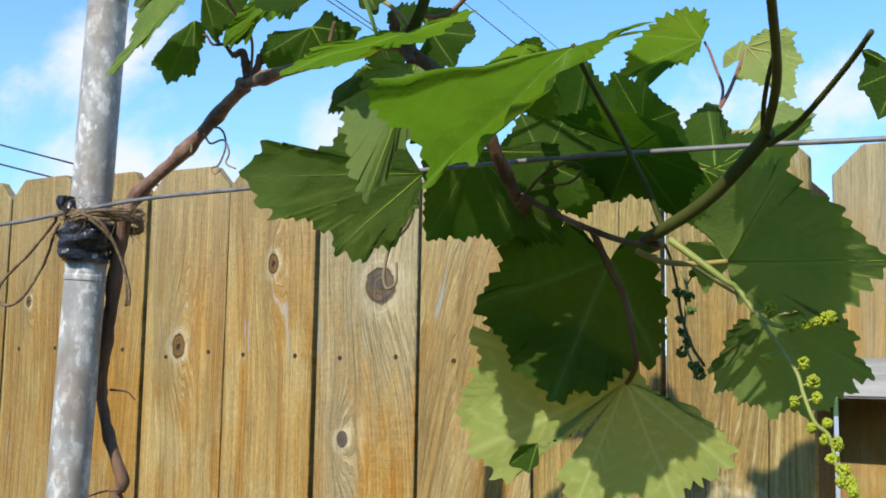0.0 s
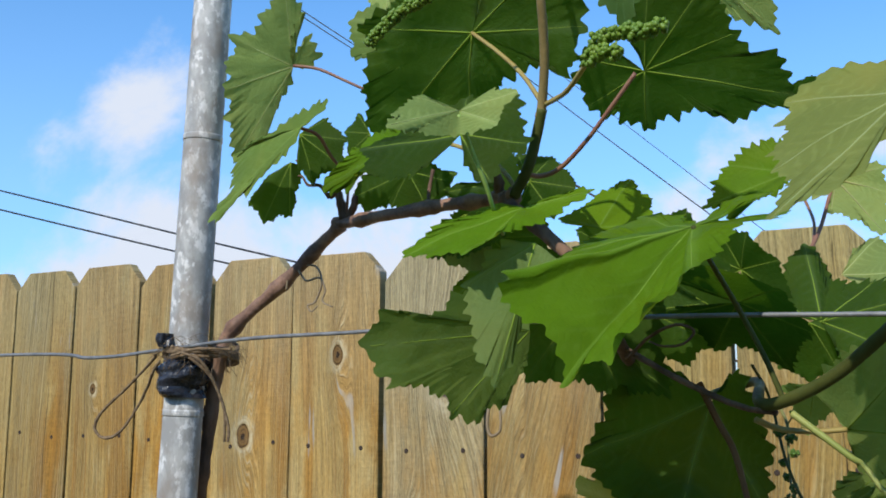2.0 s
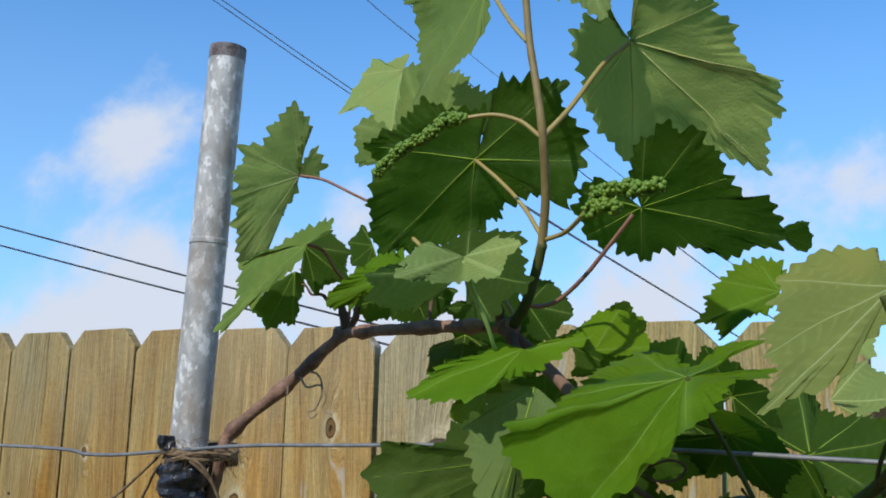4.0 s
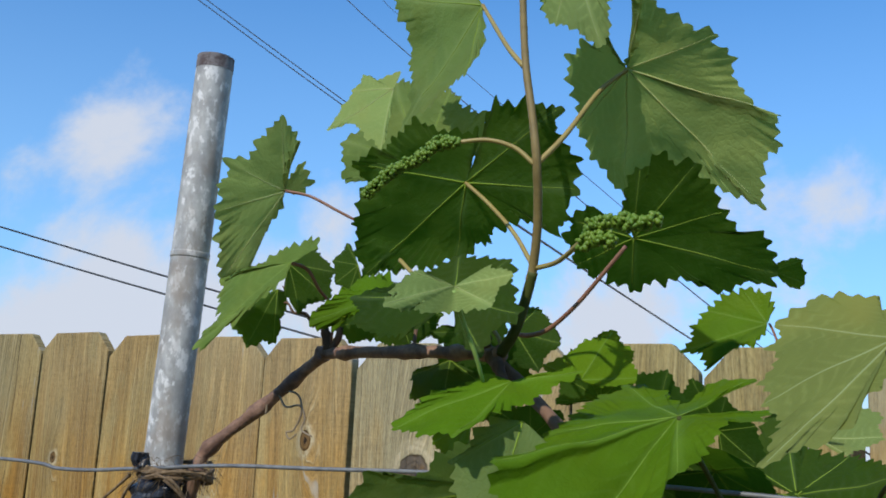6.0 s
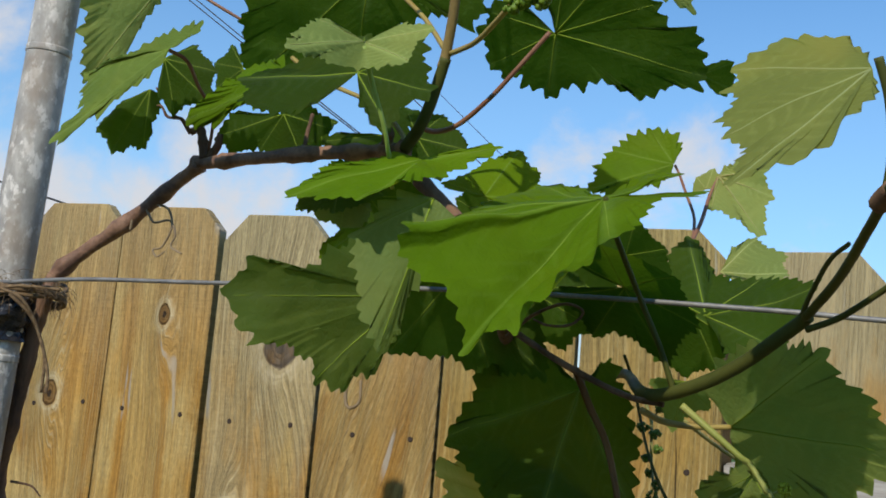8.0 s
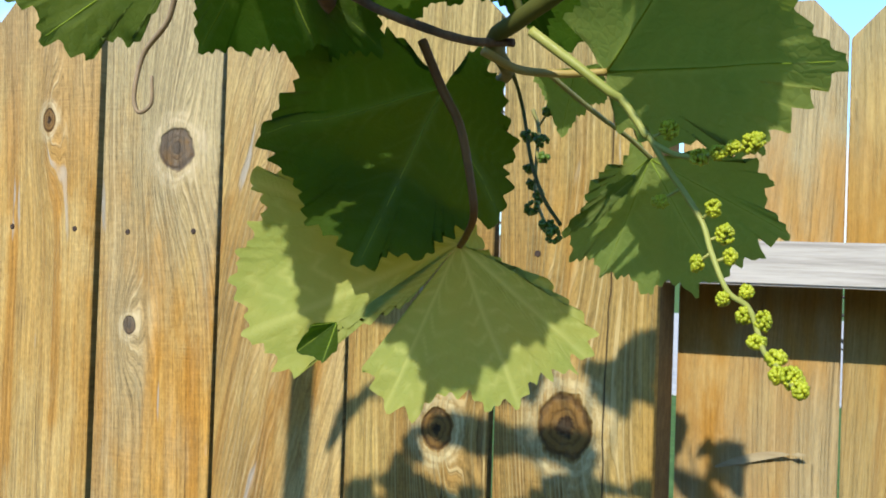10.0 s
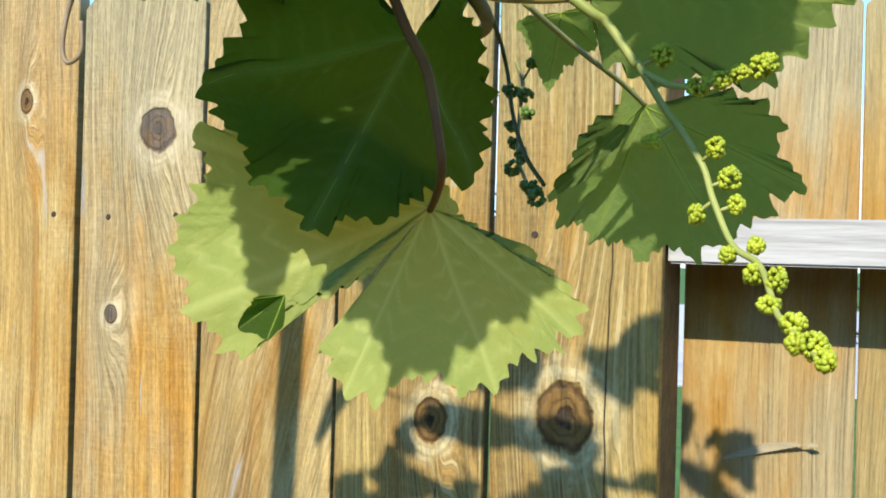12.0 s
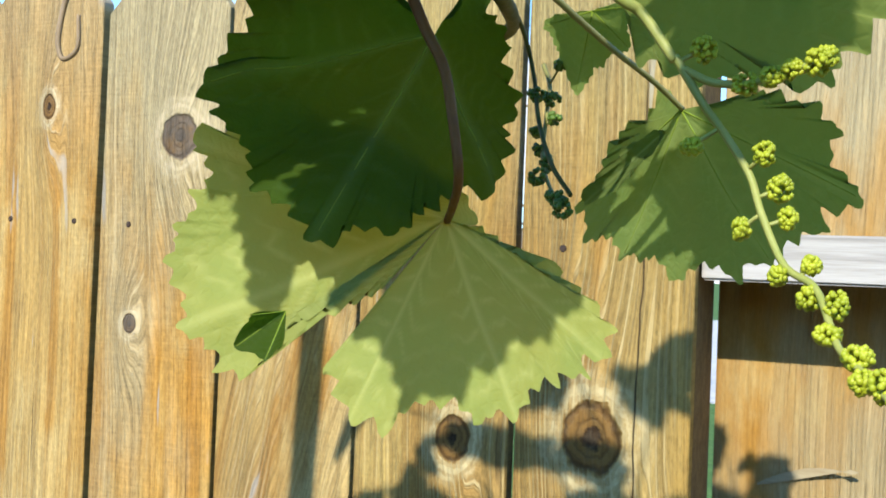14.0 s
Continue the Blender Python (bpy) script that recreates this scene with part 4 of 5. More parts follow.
leaf((-0.2045, 0.7943, 1.9360), [(-0.1978, 0.7855, 1.9429), (-0.1889, 0.7634, 1.9636), (-0.1803, 0.7571, 1.9669), (-0.1619, 0.7688, 1.9459), (-0.1494, 0.7715, 1.9375), (-0.1516, 0.7759, 1.9336), (-0.1447, 0.7806, 1.9254), (-0.1451, 0.7857, 1.9199), (-0.1400, 0.7938, 1.9087), (-0.1391, 0.7992, 1.9023), (-0.1223, 0.7941, 1.9007), (-0.1254, 0.7998, 1.8956), (-0.1239, 0.8057, 1.8884), (-0.1329, 0.8142, 1.8829), (-0.1368, 0.8310, 1.8659), (-0.1484, 0.8295, 1.8725), (-0.1728, 0.8307, 1.8817), (-0.1806, 0.8286, 1.8875), (-0.1883, 0.8300, 1.8892), (-0.2224, 0.8511, 1.8804), (-0.2312, 0.8492, 1.8864), (-0.2342, 0.8425, 1.8951), (-0.2420, 0.8395, 1.9018), (-0.2456, 0.8270, 1.9173), (-0.2414, 0.8119, 1.9323), (-0.2436, 0.8054, 1.9405), (-0.2408, 0.7962, 1.9495), (-0.2307, 0.7895, 1.9527), (-0.2172, 0.7859, 1.9508), (-0.2133, 0.7803, 1.9554), (-0.2073, 0.7912, 1.9407)], bow=-.03, pale=.9)
leaf((-0.1995, 0.7942, 1.8416), [(-0.2004, 0.7804, 1.8572), (-0.1882, 0.7689, 1.8704), (-0.1743, 0.7648, 1.8750), (-0.1604, 0.7696, 1.8696), (-0.1543, 0.7778, 1.8603), (-0.1503, 0.7873, 1.8494), (-0.1452, 0.7948, 1.8409), (-0.1359, 0.7952, 1.8404), (-0.1324, 0.7988, 1.8364), (-0.1307, 0.8050, 1.8293), (-0.1300, 0.8112, 1.8223), (-0.1325, 0.8143, 1.8187), (-0.1447, 0.8134, 1.8198), (-0.1519, 0.8149, 1.8180), (-0.1591, 0.8176, 1.8150), (-0.1699, 0.8128, 1.8204), (-0.1767, 0.8107, 1.8228), (-0.1871, 0.8113, 1.8221), (-0.1906, 0.8130, 1.8202), (-0.1997, 0.8132, 1.8199), (-0.2084, 0.8165, 1.8163), (-0.2134, 0.8125, 1.8208), (-0.2194, 0.8117, 1.8217), (-0.2197, 0.8078, 1.8261), (-0.2298, 0.8094, 1.8243), (-0.2360, 0.8040, 1.8305), (-0.2362, 0.7984, 1.8369), (-0.2384, 0.7927, 1.8433), (-0.2326, 0.7853, 1.8517), (-0.2201, 0.7805, 1.8572), (-0.2137, 0.7844, 1.8527)], bow=.03)
leaf((-0.296, 0.785, 1.878), [(-0.2789, 0.7675, 1.9016), (-0.2677, 0.7584, 1.9132), (-0.2466, 0.7576, 1.9093), (-0.2303, 0.7583, 1.9042), (-0.2311, 0.7670, 1.8907), (-0.2238, 0.7724, 1.8802), (-0.2270, 0.7819, 1.8660), (-0.2333, 0.7901, 1.8545), (-0.2430, 0.7966, 1.8466), (-0.2575, 0.7942, 1.8540), (-0.2792, 0.7984, 1.8527), (-0.2967, 0.8069, 1.8435), (-0.3204, 0.8148, 1.8368), (-0.3480, 0.8203, 1.8348), (-0.3766, 0.8250, 1.8343), (-0.3996, 0.8294, 1.8331), (-0.4017, 0.8221, 1.8451), (-0.3930, 0.8088, 1.8641), (-0.3827, 0.7999, 1.8757), (-0.3781, 0.7860, 1.8966), (-0.3458, 0.7752, 1.9057), (-0.3249, 0.7674, 1.9130), (-0.3024, 0.7685, 1.9056), (-0.2854, 0.7681, 1.9022)], bow=.05)
leaf((-0.242, 0.683, 1.799), [(-0.255, 0.668, 1.803), (-0.255, 0.648, 1.787), (-0.248, 0.665, 1.785), (-0.24, 0.68, 1.787), (-0.221, 0.68, 1.789), (-0.214, 0.684, 1.803), (-0.229, 0.69, 1.808)], bow=.03, pale=.9, under=False)
leaf((-0.264, 0.72, 1.8), [(-0.288, 0.715, 1.782), (-0.321, 0.72, 1.789), (-0.333, 0.735, 1.807), (-0.306, 0.74, 1.817), (-0.275, 0.745, 1.827), (-0.246, 0.745, 1.822), (-0.232, 0.725, 1.795), (-0.244, 0.715, 1.773), (-0.257, 0.715, 1.782)], bow=.03)
leaf((-0.314, 0.745, 1.809), [(-0.318, 0.75, 1.816), (-0.354, 0.768, 1.819), (-0.396, 0.785, 1.8), (-0.375, 0.775, 1.796), (-0.34, 0.758, 1.801), (-0.305, 0.74, 1.801)], bow=.02, under=False)
leaf((-0.355, 0.81, 1.811), [(-0.335, 0.8, 1.814), (-0.319, 0.8, 1.799), (-0.343, 0.81, 1.789), (-0.374, 0.82, 1.794), (-0.396, 0.82, 1.793), (-0.407, 0.82, 1.802), (-0.399, 0.82, 1.814)], bow=.03)
leaf((-0.4443, 0.8069, 1.8916), [(-0.4392, 0.8116, 1.8905), (-0.4288, 0.8142, 1.8981), (-0.4289, 0.8054, 1.9103), (-0.4384, 0.8049, 1.9009), (-0.4428, 0.8047, 1.8963), (-0.4327, 0.7985, 1.9159), (-0.4290, 0.7943, 1.9259), (-0.4336, 0.7846, 1.9345), (-0.4475, 0.7821, 1.9231), (-0.4549, 0.7843, 1.9120), (-0.4692, 0.7778, 1.9056), (-0.4782, 0.7806, 1.8920), (-0.4842, 0.7869, 1.8766), (-0.4888, 0.7956, 1.8594), (-0.4922, 0.8029, 1.8454), (-0.4940, 0.8085, 1.8355), (-0.4819, 0.8159, 1.8382), (-0.4745, 0.8147, 1.8480), (-0.4686, 0.8103, 1.8604), (-0.4577, 0.8099, 1.8730), (-0.4500, 0.8099, 1.8812)], bow=.03, pale=.9)
leaf((-0.3971, 0.7604, 1.8325), [(-0.3763, 0.7590, 1.8435), (-0.4000, 0.7654, 1.8434), (-0.4222, 0.7678, 1.8340), (-0.4492, 0.7736, 1.8302), (-0.4715, 0.7796, 1.8301), (-0.4632, 0.7728, 1.8180), (-0.4589, 0.7680, 1.8082), (-0.4490, 0.7620, 1.7996), (-0.4579, 0.7580, 1.7827), (-0.4517, 0.7548, 1.7785), (-0.4441, 0.7587, 1.7943), (-0.4301, 0.7553, 1.7952), (-0.4257, 0.7576, 1.8045), (-0.4044, 0.7564, 1.8166), (-0.3982, 0.7586, 1.8267)], bow=.02, pale=.45, under=False)
leaf((-0.438, 0.8, 1.825), [(-0.437, 0.81, 1.823), (-0.436, 0.805, 1.808), (-0.439, 0.8, 1.791), (-0.461, 0.8, 1.789), (-0.468, 0.795, 1.8), (-0.46, 0.8, 1.817)], bow=.03)
leaf((-0.423, 0.79, 1.839), [(-0.411, 0.8, 1.85), (-0.395, 0.8, 1.834), (-0.398, 0.8, 1.817), (-0.419, 0.8, 1.809), (-0.433, 0.8, 1.821)], bow=.06)
leaf((-0.391, 0.82, 1.842), [(-0.387, 0.82, 1.826), (-0.398, 0.82, 1.824), (-0.408, 0.82, 1.831), (-0.411, 0.82, 1.846), (-0.402, 0.82, 1.857)], bow=.03)
leaf((-0.309, 0.8, 1.779), [(-0.286, 0.8, 1.764), (-0.314, 0.8, 1.755), (-0.341, 0.81, 1.759), (-0.349, 0.82, 1.773)], bow=.04)
leaf((-0.274, 0.81, 1.796), [(-0.287, 0.82, 1.816), (-0.265, 0.82, 1.811), (-0.246, 0.81, 1.789), (-0.259, 0.81, 1.775), (-0.282, 0.81, 1.778)], bow=.03)
leaf((-0.288, 0.8, 1.795), [(-0.301, 0.81, 1.811), (-0.277, 0.8, 1.808), (-0.28, 0.8, 1.783), (-0.314, 0.81, 1.782), (-0.334, 0.82, 1.798)], bow=.03)
leaf((-0.341, 0.82, 1.812), [(-0.327, 0.82, 1.808), (-0.334, 0.82, 1.796), (-0.352, 0.83, 1.793), (-0.354, 0.83, 1.803)], bow=.03)
leaf((-0.228, 0.715, 1.76), [(-0.242, 0.715, 1.763), (-0.249, 0.7, 1.755), (-0.257, 0.69, 1.749), (-0.265, 0.674, 1.736), (-0.247, 0.668, 1.731), (-0.232, 0.672, 1.731), (-0.222, 0.678, 1.739), (-0.222, 0.686, 1.745), (-0.212, 0.7, 1.748), (-0.208, 0.71, 1.753), (-0.195, 0.717, 1.763)], bow=.02, under=False)
leaf((-0.1547, 0.7271, 1.7467), [(-0.1155, 0.7275, 1.7508), (-0.1156, 0.7154, 1.7461), (-0.1305, 0.7150, 1.7445), (-0.1406, 0.6814, 1.7226), (-0.1453, 0.6753, 1.7107), (-0.1547, 0.6715, 1.7072), (-0.1567, 0.6682, 1.7005), (-0.1647, 0.6656, 1.6989), (-0.1658, 0.6622, 1.6914), (-0.1710, 0.6614, 1.6926), (-0.1769, 0.6590, 1.6903), (-0.1813, 0.6548, 1.6828), (-0.1857, 0.6590, 1.6954), (-0.1912, 0.6599, 1.7009), (-0.2002, 0.6597, 1.7054), (-0.2098, 0.6600, 1.7120), (-0.2105, 0.6644, 1.7229), (-0.2112, 0.7155, 1.7367), (-0.2071, 0.7407, 1.7467), (-0.2091, 0.7590, 1.7535), (-0.2052, 0.7713, 1.7586), (-0.1972, 0.7813, 1.7633), (-0.1798, 0.7736, 1.7621), (-0.1613, 0.7529, 1.7560), (-0.1452, 0.7683, 1.7635), (-0.1331, 0.7701, 1.7653)], bow=.02, under=False)
leaf((-0.246, 0.84, 1.772), [(-0.233, 0.84, 1.769), (-0.217, 0.86, 1.774), (-0.227, 0.87, 1.791), (-0.237, 0.867, 1.804), (-0.252, 0.86, 1.795), (-0.274, 0.85, 1.78)], bow=.04, under=False)
leaf((-0.213, 0.860, 1.741), [(-0.219, 0.850, 1.756), (-0.211, 0.840, 1.776), (-0.196, 0.840, 1.777), (-0.180, 0.840, 1.759), (-0.174, 0.840, 1.743), (-0.172, 0.850, 1.715), (-0.187, 0.860, 1.712), (-0.206, 0.860, 1.723)], bow=.04)
leaf((-0.0593, 0.6520, 1.7692), [(-0.0623, 0.6612, 1.7774), (-0.0708, 0.6710, 1.7845), (-0.0800, 0.6745, 1.7851), (-0.0884, 0.6757, 1.7836), (-0.0954, 0.6736, 1.7793), (-0.1017, 0.6725, 1.7761), (-0.0986, 0.6660, 1.7706), (-0.1021, 0.6650, 1.7685), (-0.0986, 0.6562, 1.7609), (-0.1028, 0.6509, 1.7543), (-0.0980, 0.6446, 1.7495), (-0.1001, 0.6421, 1.7463), (-0.0923, 0.6321, 1.7387), (-0.0919, 0.6260, 1.7328), (-0.0933, 0.6172, 1.7235), (-0.0867, 0.6187, 1.7271), (-0.0818, 0.6217, 1.7317), (-0.0752, 0.6208, 1.7329), (-0.0739, 0.6247, 1.7372), (-0.0690, 0.6277, 1.7418), (-0.0688, 0.6336, 1.7478), (-0.0644, 0.6361, 1.7516), (-0.0600, 0.6385, 1.7555), (-0.0588, 0.6445, 1.7619)], bow=.03, pale=1.3, net=0.4)
leaf((-0.1706, 0.9656, 1.8198), [(-0.1675, 0.9683, 1.8319), (-0.1741, 0.9706, 1.8405), (-0.1870, 0.9717, 1.8429), (-0.2009, 0.9711, 1.8375), (-0.2098, 0.9695, 1.8291), (-0.2185, 0.9670, 1.8167), (-0.2226, 0.9636, 1.8013), (-0.2123, 0.9631, 1.8013), (-0.2076, 0.9597, 1.7878), (-0.2038, 0.9629, 1.8021), (-0.1885, 0.9629, 1.8050), (-0.1727, 0.9639, 1.8124)], bow=.04, under=False, tooth=1.7)
leaf((-0.144, 0.97, 1.813), [(-0.14, 0.97, 1.819), (-0.116, 0.97, 1.817), (-0.112, 0.97, 1.801), (-0.116, 0.96, 1.776), (-0.132, 0.96, 1.786), (-0.146, 0.96, 1.79)], bow=.03, pale=.8, relief=5)
leaf((-0.151, 0.97, 1.805), [(-0.159, 0.97, 1.802), (-0.157, 0.97, 1.813), (-0.148, 0.975, 1.819), (-0.139, 0.97, 1.808)], bow=.03, pale=.8)
leaf((-0.134, 0.92, 1.747), [(-0.129, 0.94, 1.764), (-0.118, 0.95, 1.774), (-0.102, 0.945, 1.762), (-0.099, 0.93, 1.748), (-0.115, 0.91, 1.739)], bow=.03, pale=.7)
leaf((-0.131, 0.85, 1.715), [(-0.165, 0.87, 1.734), (-0.152, 0.9, 1.768), (-0.132, 0.88, 1.743), (-0.107, 0.86, 1.738), (-0.08, 0.82, 1.729), (-0.094, 0.81, 1.702), (-0.114, 0.82, 1.697)], bow=.05)
leaf((-0.167, 0.83, 1.725), [(-0.195, 0.8, 1.736), (-0.172, 0.79, 1.736), (-0.138, 0.8, 1.726), (-0.131, 0.83, 1.707), (-0.151, 0.86, 1.689), (-0.172, 0.85, 1.702), (-0.187, 0.85, 1.701), (-0.204, 0.83, 1.718)], bow=.05)
# slightly paler skin for the light on this blade
leaf((-0.2580, 0.7789, 1.7108), [(-0.2635, 0.7674, 1.7234), (-0.2726, 0.7494, 1.7328), (-0.2808, 0.7350, 1.7237), (-0.2850, 0.7279, 1.7153), (-0.2902, 0.7182, 1.7155), (-0.2963, 0.7067, 1.7157), (-0.3012, 0.6985, 1.7070), (-0.3023, 0.6972, 1.6992), (-0.3003, 0.7020, 1.6893), (-0.2981, 0.7062, 1.6868), (-0.2976, 0.7077, 1.6805), (-0.2921, 0.7178, 1.6831), (-0.2876, 0.7267, 1.6788), (-0.2829, 0.7358, 1.6755), (-0.2832, 0.7360, 1.6675), (-0.2793, 0.7434, 1.6661), (-0.2758, 0.7500, 1.6645), (-0.2724, 0.7558, 1.6722), (-0.2678, 0.7643, 1.6720), (-0.2671, 0.7651, 1.6781), (-0.2644, 0.7697, 1.6823), (-0.2623, 0.7729, 1.6901), (-0.2595, 0.7773, 1.6982)], bow=.04, pale=.2, bay=0.0)
leaf((-0.2170, 0.7052, 1.742), [(-0.2290, 0.7001, 1.7410), (-0.2366, 0.6942, 1.7307), (-0.2416, 0.6889, 1.7219), (-0.2403, 0.6868, 1.7107), (-0.2366, 0.6870, 1.7022), (-0.2339, 0.6858, 1.6903), (-0.2301, 0.6863, 1.6832), (-0.2270, 0.6870, 1.6781), (-0.2243, 0.6907, 1.6859), (-0.2228, 0.6936, 1.6938), (-0.2191, 0.6988, 1.7054), (-0.2110, 0.7048, 1.7141), (-0.2045, 0.7086, 1.7283)], bow=.08, pale=.45)
leaf((-0.246, 0.81, 1.727), [(-0.200, 0.812, 1.722), (-0.202, 0.82, 1.678), (-0.235, 0.838, 1.674), (-0.276, 0.845, 1.686), (-0.295, 0.845, 1.688), (-0.287, 0.82, 1.729)], bow=.04)
leaf((-0.311, 0.81, 1.765), [(-0.292, 0.8, 1.755), (-0.32, 0.82, 1.749), (-0.335, 0.82, 1.756), (-0.348, 0.82, 1.769)], bow=.04, pale=.4)
leaf((-0.289, 0.79, 1.745), [(-0.307, 0.8, 1.745), (-0.323, 0.81, 1.733), (-0.308, 0.8, 1.719), (-0.289, 0.79, 1.723)], bow=.03, under=False)
leaf((-0.2, 0.885, 1.676), [(-0.182, 0.885, 1.695), (-0.171, 0.88, 1.674), (-0.161, 0.87, 1.648), (-0.161, 0.852, 1.622), (-0.174, 0.845, 1.618), (-0.181, 0.82, 1.605), (-0.196, 0.8, 1.601), (-0.215, 0.8, 1.616), (-0.232, 0.805, 1.637), (-0.243, 0.81, 1.65), (-0.233, 0.82, 1.682), (-0.211, 0.85, 1.694)], bow=.05, relief=0.5)
leaf((-0.1791, 0.8519, 1.6093), [(-0.1935, 0.8362, 1.5858), (-0.2148, 0.8231, 1.5785), (-0.2239, 0.8122, 1.5608), (-0.2328, 0.8085, 1.5626), (-0.2349, 0.8096, 1.5686), (-0.2454, 0.8063, 1.5735), (-0.2536, 0.8097, 1.5938), (-0.2537, 0.8131, 1.6031), (-0.2495, 0.8175, 1.6098), (-0.2514, 0.8184, 1.6145), (-0.2468, 0.8217, 1.6175), (-0.2539, 0.8227, 1.6298), (-0.2432, 0.8310, 1.6383), (-0.1927, 0.8494, 1.6207), (-0.1738, 0.8540, 1.6080), (-0.1648, 0.8568, 1.6035), (-0.1463, 0.8637, 1.5976), (-0.1451, 0.8632, 1.5948), (-0.1271, 0.8661, 1.5784), (-0.1281, 0.8621, 1.5689), (-0.1346, 0.8588, 1.5687), (-0.1333, 0.8579, 1.5643), (-0.1399, 0.8546, 1.5641), (-0.1401, 0.8529, 1.5598), (-0.1459, 0.8503, 1.5605), (-0.1511, 0.8442, 1.5509), (-0.1591, 0.8395, 1.5487), (-0.1706, 0.8356, 1.5535), (-0.1850, 0.8261, 1.5468), (-0.1943, 0.8224, 1.5491), (-0.2032, 0.8233, 1.5634)], bow=.04, pale=1.3, relief=2.0, veins=False, bay=0.0)
leaf((-0.204, 0.8, 1.58), [(-0.199, 0.79, 1.571), (-0.204, 0.79, 1.567), (-0.214, 0.79, 1.57), (-0.209, 0.79, 1.579)], bow=.02)
# the next two blades take a paler skin in place of stronger light
leaf((-0.111, 0.795, 1.663), [(-0.122, 0.79, 1.681), (-0.093, 0.76, 1.697), (-0.072, 0.73, 1.692), (-0.061, 0.745, 1.676), (-0.043, 0.763, 1.656), (-0.052, 0.775, 1.648), (-0.062, 0.785, 1.637), (-0.088, 0.795, 1.639), (-0.106, 0.8, 1.646)], bow=.04, pale=.45)
leaf((-0.1064, 0.8509, 1.6419), [(-0.0820, 0.8332, 1.6422), (-0.0670, 0.8235, 1.6355), (-0.0622, 0.8206, 1.6312), (-0.0659, 0.8241, 1.6266), (-0.0646, 0.8240, 1.6220), (-0.0580, 0.8206, 1.6139), (-0.0687, 0.8288, 1.6107), (-0.0681, 0.8292, 1.6061), (-0.0752, 0.8346, 1.6045), (-0.0817, 0.8405, 1.5974), (-0.0883, 0.8452, 1.5979), (-0.0904, 0.8475, 1.5938), (-0.0968, 0.8517, 1.5965), (-0.1016, 0.8548, 1.5982), (-0.1066, 0.8594, 1.5926), (-0.1190, 0.8673, 1.5992), (-0.1268, 0.8730, 1.5988), (-0.1302, 0.8744, 1.6048), (-0.1427, 0.8834, 1.6051), (-0.1438, 0.8832, 1.6115), (-0.1501, 0.8870, 1.6157), (-0.1369, 0.8761, 1.6239), (-0.1385, 0.8766, 1.6278), (-0.1285, 0.8676, 1.6378), (-0.1197, 0.8607, 1.6411), (-0.1144, 0.8555, 1.6490)], bow=.04, pale=.45, relief=0.4)
leaf((-0.1095, 0.8457, 1.6352), [(-0.1119, 0.8474, 1.6358), (-0.1177, 0.8521, 1.6337), (-0.1263, 0.8594, 1.6289), (-0.1332, 0.8654, 1.6238), (-0.1405, 0.8719, 1.6178), (-0.1398, 0.8717, 1.6155), (-0.1334, 0.8668, 1.6165), (-0.1260, 0.8607, 1.6196), (-0.1177, 0.8534, 1.6259), (-0.1115, 0.8479, 1.6312)], bow=.03, pale=.45, relief=0.0, tooth=0.3, veins=False)
leaf((-0.147, 0.9, 1.685), [(-0.133, 0.89, 1.683), (-0.134, 0.9, 1.671), (-0.146, 0.905, 1.666), (-0.156, 0.91, 1.658), (-0.168, 0.91, 1.683)], bow=.03, pale=.5)
leaf((-0.250, 0.880, 1.764), [(-0.280, 0.880, 1.762), (-0.278, 0.880, 1.779), (-0.265, 0.870, 1.793), (-0.244, 0.870, 1.793), (-0.229, 0.870, 1.780), (-0.222, 0.880, 1.755), (-0.235, 0.890, 1.740)], bow=.04)
leaf((-0.176, 0.870, 1.747), [(-0.206, 0.880, 1.736), (-0.207, 0.870, 1.761), (-0.188, 0.860, 1.775), (-0.168, 0.850, 1.763), (-0.154, 0.860, 1.749), (-0.149, 0.870, 1.723), (-0.175, 0.880, 1.716)], bow=.04)
leaf((-0.137, 0.85, 1.715), [(-0.121, 0.85, 1.718), (-0.115, 0.85, 1.702), (-0.126, 0.86, 1.689), (-0.144, 0.87, 1.686), (-0.159, 0.87, 1.694), (-0.165, 0.87, 1.712)], bow=.04)
leaf((-0.22, 0.84, 1.724), [(-0.247, 0.84, 1.737), (-0.234, 0.84, 1.752), (-0.209, 0.84, 1.746), (-0.189, 0.84, 1.726), (-0.185, 0.85, 1.706), (-0.2, 0.85, 1.695), (-0.22, 0.85, 1.699), (-0.234, 0.84, 1.703)], bow=.04)
leaf((-0.309, 0.83, 1.77), [(-0.337, 0.83, 1.786), (-0.301, 0.82, 1.782), (-0.273, 0.82, 1.785), (-0.265, 0.82, 1.766), (-0.29, 0.83, 1.748), (-0.311, 0.83, 1.744)], bow=.04)
leaf((-0.258, 0.8, 1.738), [(-0.28, 0.8, 1.733), (-0.274, 0.79, 1.751), (-0.254, 0.79, 1.754), (-0.236, 0.79, 1.751), (-0.235, 0.8, 1.739), (-0.262, 0.81, 1.723)], bow=.04)
leaf((-0.029, 0.7, 1.713), [(-0.02, 0.7, 1.712), (-0.026, 0.7, 1.698), (-0.036, 0.7, 1.698), (-0.042, 0.7, 1.709), (-0.04, 0.7, 1.721)], bow=.03)
